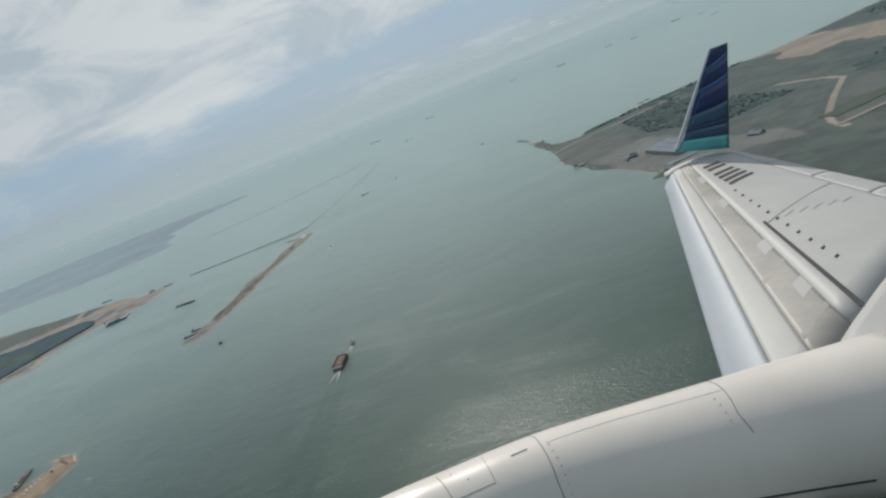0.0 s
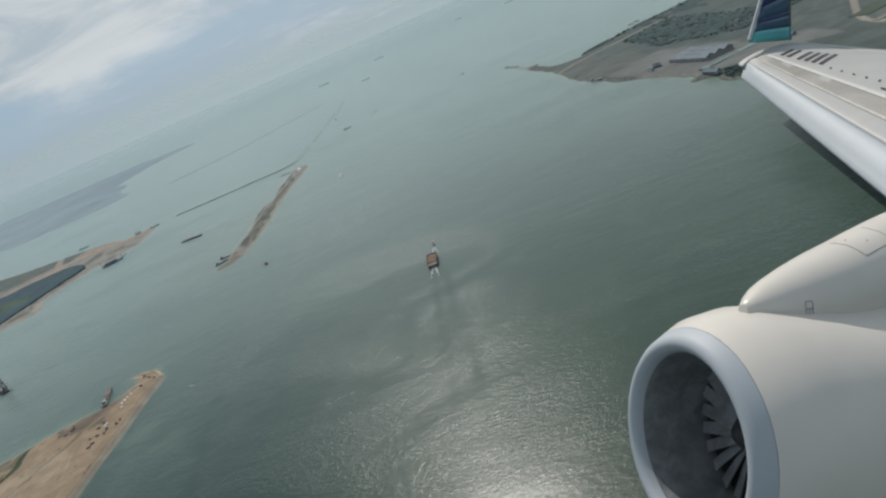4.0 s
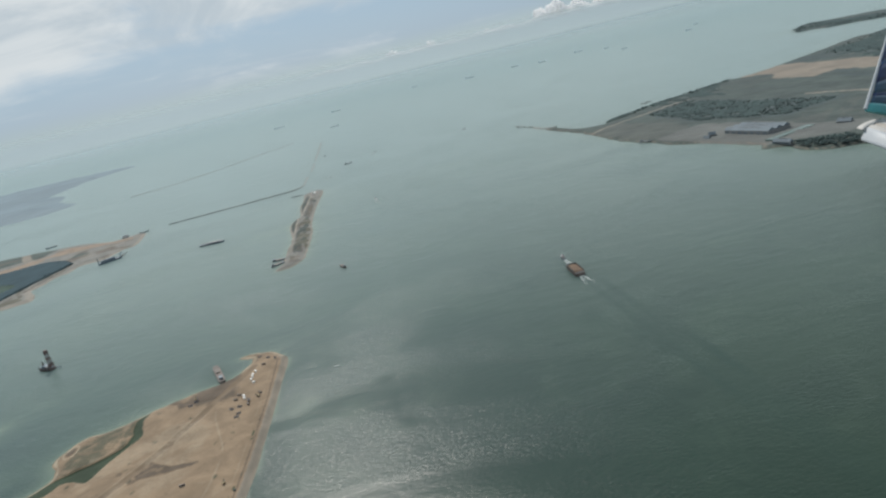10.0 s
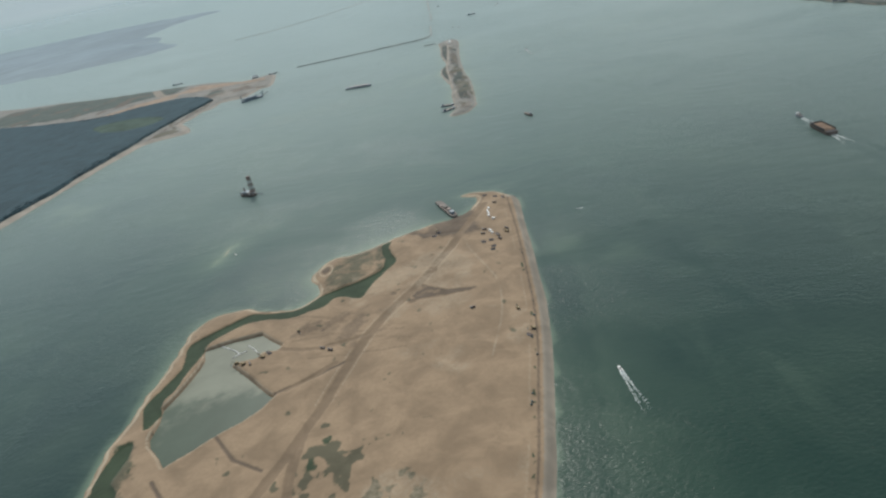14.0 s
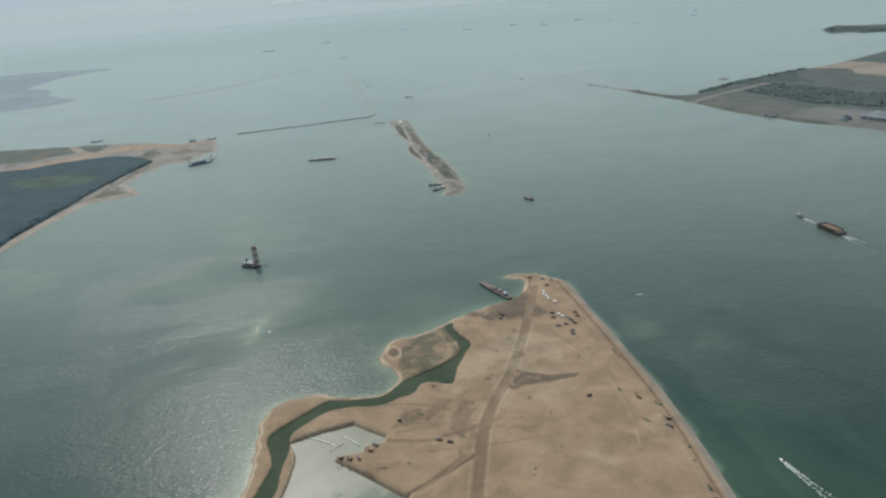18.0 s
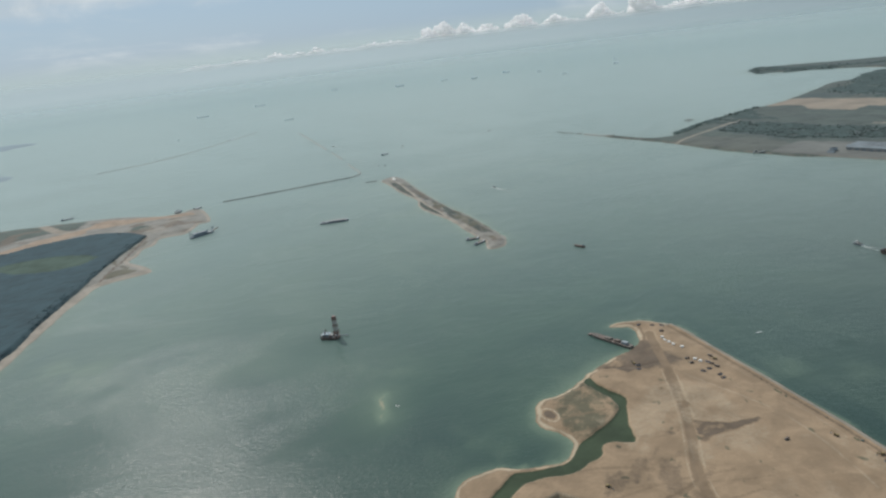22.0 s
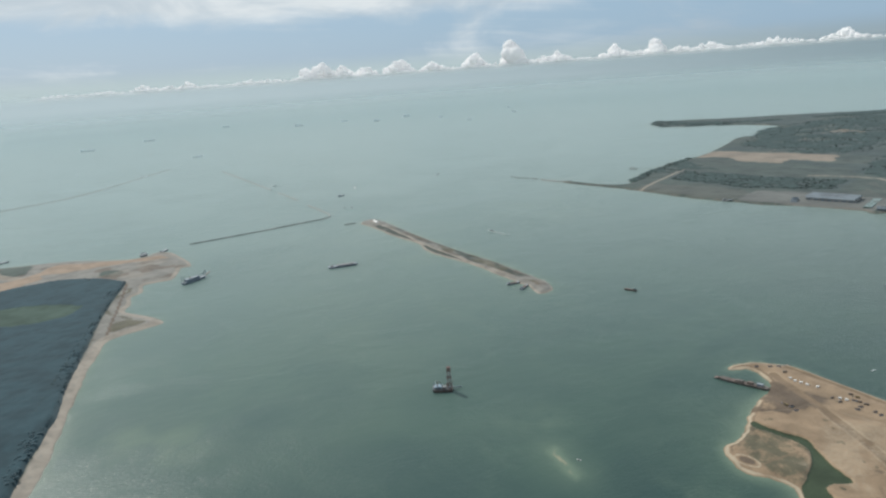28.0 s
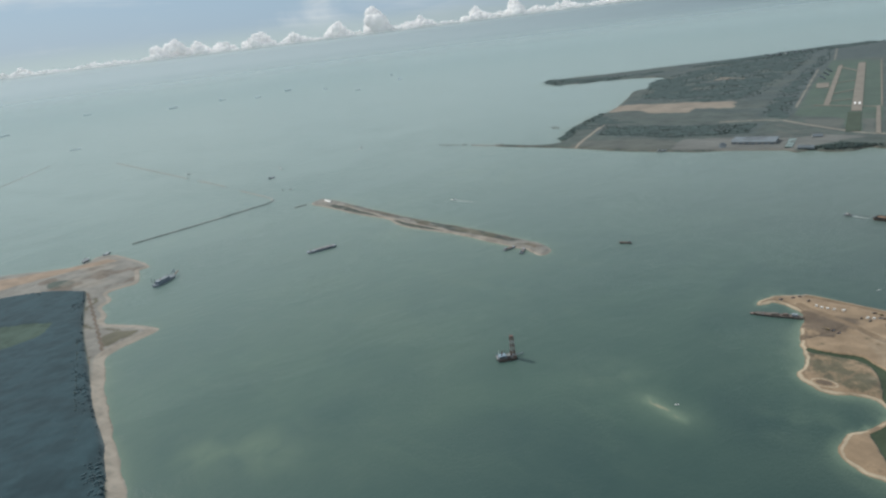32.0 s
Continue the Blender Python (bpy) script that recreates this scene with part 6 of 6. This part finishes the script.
    def lathe(name, profile, material, parent, label="", sides=48, cap=False):
        """A ring-shaped part round the engine's axis, from (distance, radius) pairs."""
        bm = bmesh.new()
        loops = [[bm.verts.new(nose + axle * d + (top * math.cos(q) + out * math.sin(q)) * r) for q in (2 * math.pi * k / sides for k in range(sides))] for d, r in profile]
        for a, b in zip(loops, loops[1:]):
            for i in range(sides):
                bm.faces.new((a[i], a[(i + 1) % sides], b[(i + 1) % sides], b[i])).smooth = True
        if cap:
            bm.faces.new(loops[-1])
        bmesh.ops.recalc_face_normals(bm, faces=bm.faces)
        return part(name, bm, material, parent, label)

    NACELLE = [(0.95, 6.35), (2, 6.95), (4, 7.4), (11, 7.5), (18, 7.95), (24, 8.6), (34, 9.3)]
    nacelle = lathe("nacelle", NACELLE, COWL, t, "white engine nacelle", cap=True)
    lathe("intake_lip", [(0.7, 4.95), (0.3, 5.05), (0.06, 5.25), (0.0, 5.5), (0.08, 5.75), (0.35, 6.02), (0.93, 6.34)], SLATM, nacelle, "bright metal intake lip")
    lathe("intake_duct", [(0.7, 4.94), (2.0, 4.8), (4.6, 4.9), (5.6, 4.9)], GREYP, nacelle, "grey inner wall of the intake")
    # black disc closes the duct; its colour stands for shade behind the blades
    lathe("fan_backing", [(5.5, 4.9), (5.6, 0.2)], MARK, nacelle, "black disc standing for the unlit space behind the fan", cap=True)
    lathe("spinner", [(3.4, 0.05), (3.7, 0.5), (4.3, 1.0), (5.0, 1.35)], MARK, nacelle, "dark fan spinner", 24)
    for k in range(24):
        q = 2 * math.pi * k / 24
        blade = []
        for r, twist in ((1.3, 0.25), (3.0, 0.6), (4.75, 0.95)):
            for side in (-1, 1):
                w = q + side * 0.36 / r
                blade.append(nose + axle * (4.9 + side * 0.28 * (1.2 - twist)) + (top * math.cos(w) + out * math.sin(w)) * r)
        bm = bmesh.new()
        v = [bm.verts.new(c) for c in blade] + [bm.verts.new(c + axle * 0.08) for c in blade]
        for quad in ((0, 1, 3, 2), (2, 3, 5, 4), (6, 8, 9, 7), (8, 10, 11, 9), (0, 2, 8, 6), (2, 4, 10, 8), (1, 7, 9, 3), (3, 9, 11, 5), (4, 5, 11, 10), (0, 6, 7, 1)):
            bm.faces.new([v[i] for i in quad])
        bmesh.ops.recalc_face_normals(bm, faces=bm.faces)
        part("fan_blade", bm, GREYP, nacelle)

    def skin(k, q, lift=0.0):
        """A place on the pylon: k along it, q degrees round it from its top."""
        i = min(int(k), len(fairing) - 2)
        x, y, z, r = fairing[i] + (fairing[i + 1] - fairing[i]) * (k - i)
        d = fairing[min(i + 2, len(fairing) - 1)] - fairing[max(i - 1, 0)]
        axis = Vector(d[:3]).normalized()
        side = axis.cross(Vector((0, 1, 0))).normalized()
        up = side.cross(axis)
        q = radians(q)
        return Vector((x, y, z)) - ORIGIN + (up * math.cos(q) + side * math.sin(q)) * (r + lift)

    def seam(name, stops, radius, material, label=""):
        """A thin line let into the pylon's skin, through stops (k, q)."""
        line = []
        for (k0, q0), (k1, q1) in zip(stops, stops[1:]):
            steps = max(2, int(max(abs(k1 - k0) * 2, abs(q1 - q0) / 6)))
            line += [skin(k0 + (k1 - k0) * i / steps, q0 + (q1 - q0) * i / steps) for i in range(steps + 1)]
        return part(name, strand(line, radius), material, pylon, label)

    seam("panel_seam", [(17, -40), (17, 0), (16.8, 58), (16.9, 90), (17.5, 124)], 0.022, MARK)
    seam("panel_seam", [(25.8, -20), (25.5, 20), (25.3, 42), (25.5, 60)], 0.022, MARK)
    seam("panel_seam", [(17.2, 14), (20.7, 12), (25.6, 14)], 0.012, GREYP)
    seam("panel_recess", [(17.5, 119), (19.5, 117), (22, 116), (25.4, 116), (30, 116)], 0.09, MARK, "dark recess along the foot of the pylon")
    seam("access_door", [(14, -4), (13.9, 38), (11.2, 40), (11, -6)], 0.016, MARK, "outline of a small access door")
    seam("access_panel", [(17, 86), (15.5, 84), (15.4, 98), (15.7, 126), (16.1, 132)], 0.016, MARK, "outline of a riveted access panel")
    for k, q in ((4.7, 76), (12.8, 62)):
        seam("latch", [(k, q), (k, q + 26), (k + 0.5, q + 26), (k + 0.5, q), (k, q)], 0.02, MARK, "dark rim of a flush latch")
        seam("latch_plate", [(k + 0.25, q + 13), (k + 0.25, q + 24)], 0.06, SLATM, "bright flush latch plate")
        seam("latch_bar", [(k, q + 13), (k + 0.5, q + 13)], 0.025, MARK)
    seam("latch", [(15.3, 14), (16.2, 13)], 0.06, SLATM, "bright flush latch plate")
    spots = [(17.4 + 0.55 * k, 97 + 1.2 * k) for k in range(13)] + [(17.25, 18 + 9 * k) for k in range(8)] + [(15.8, 92), (16.7, 92), (15.9, 116), (16.9, 112), (11.8, 4), (12.6, 22)]
    spots += [(24.9, 14 + 8 * k) for k in range(5)]
    for k, q in spots:
        spot = skin(k, q)
        part("rivet", rod(spot - Vector((0, 0, 0.02)), spot + Vector((0, 0.01, 0.02)), 0.04, sides=6), GREYP, pylon)

    # joints in the nacelle's skin
    def shell(d, q):
        r = float(np.interp(d, [p[0] for p in NACELLE], [p[1] for p in NACELLE]))
        return nose + axle * d + (top * math.cos(radians(q)) + out * math.sin(radians(q))) * r

    for stops in (((13.6, 20), (18.4, 14)), ((18.5, 6), (18.8, 22), (18.8, 60)), ((18.8, 22), (22.4, 20), (27.2, 14), (31, 10)), ((20.8, 31), (25.8, 22))):
        line = []
        for (d0, q0), (d1, q1) in zip(stops, stops[1:]):
            line += [shell(d0 + (d1 - d0) * i / 8, q0 + (q1 - q0) * i / 8) for i in range(9)]
        part("panel_seam", strand(line, 0.02), MARK, nacelle)


make_wing()
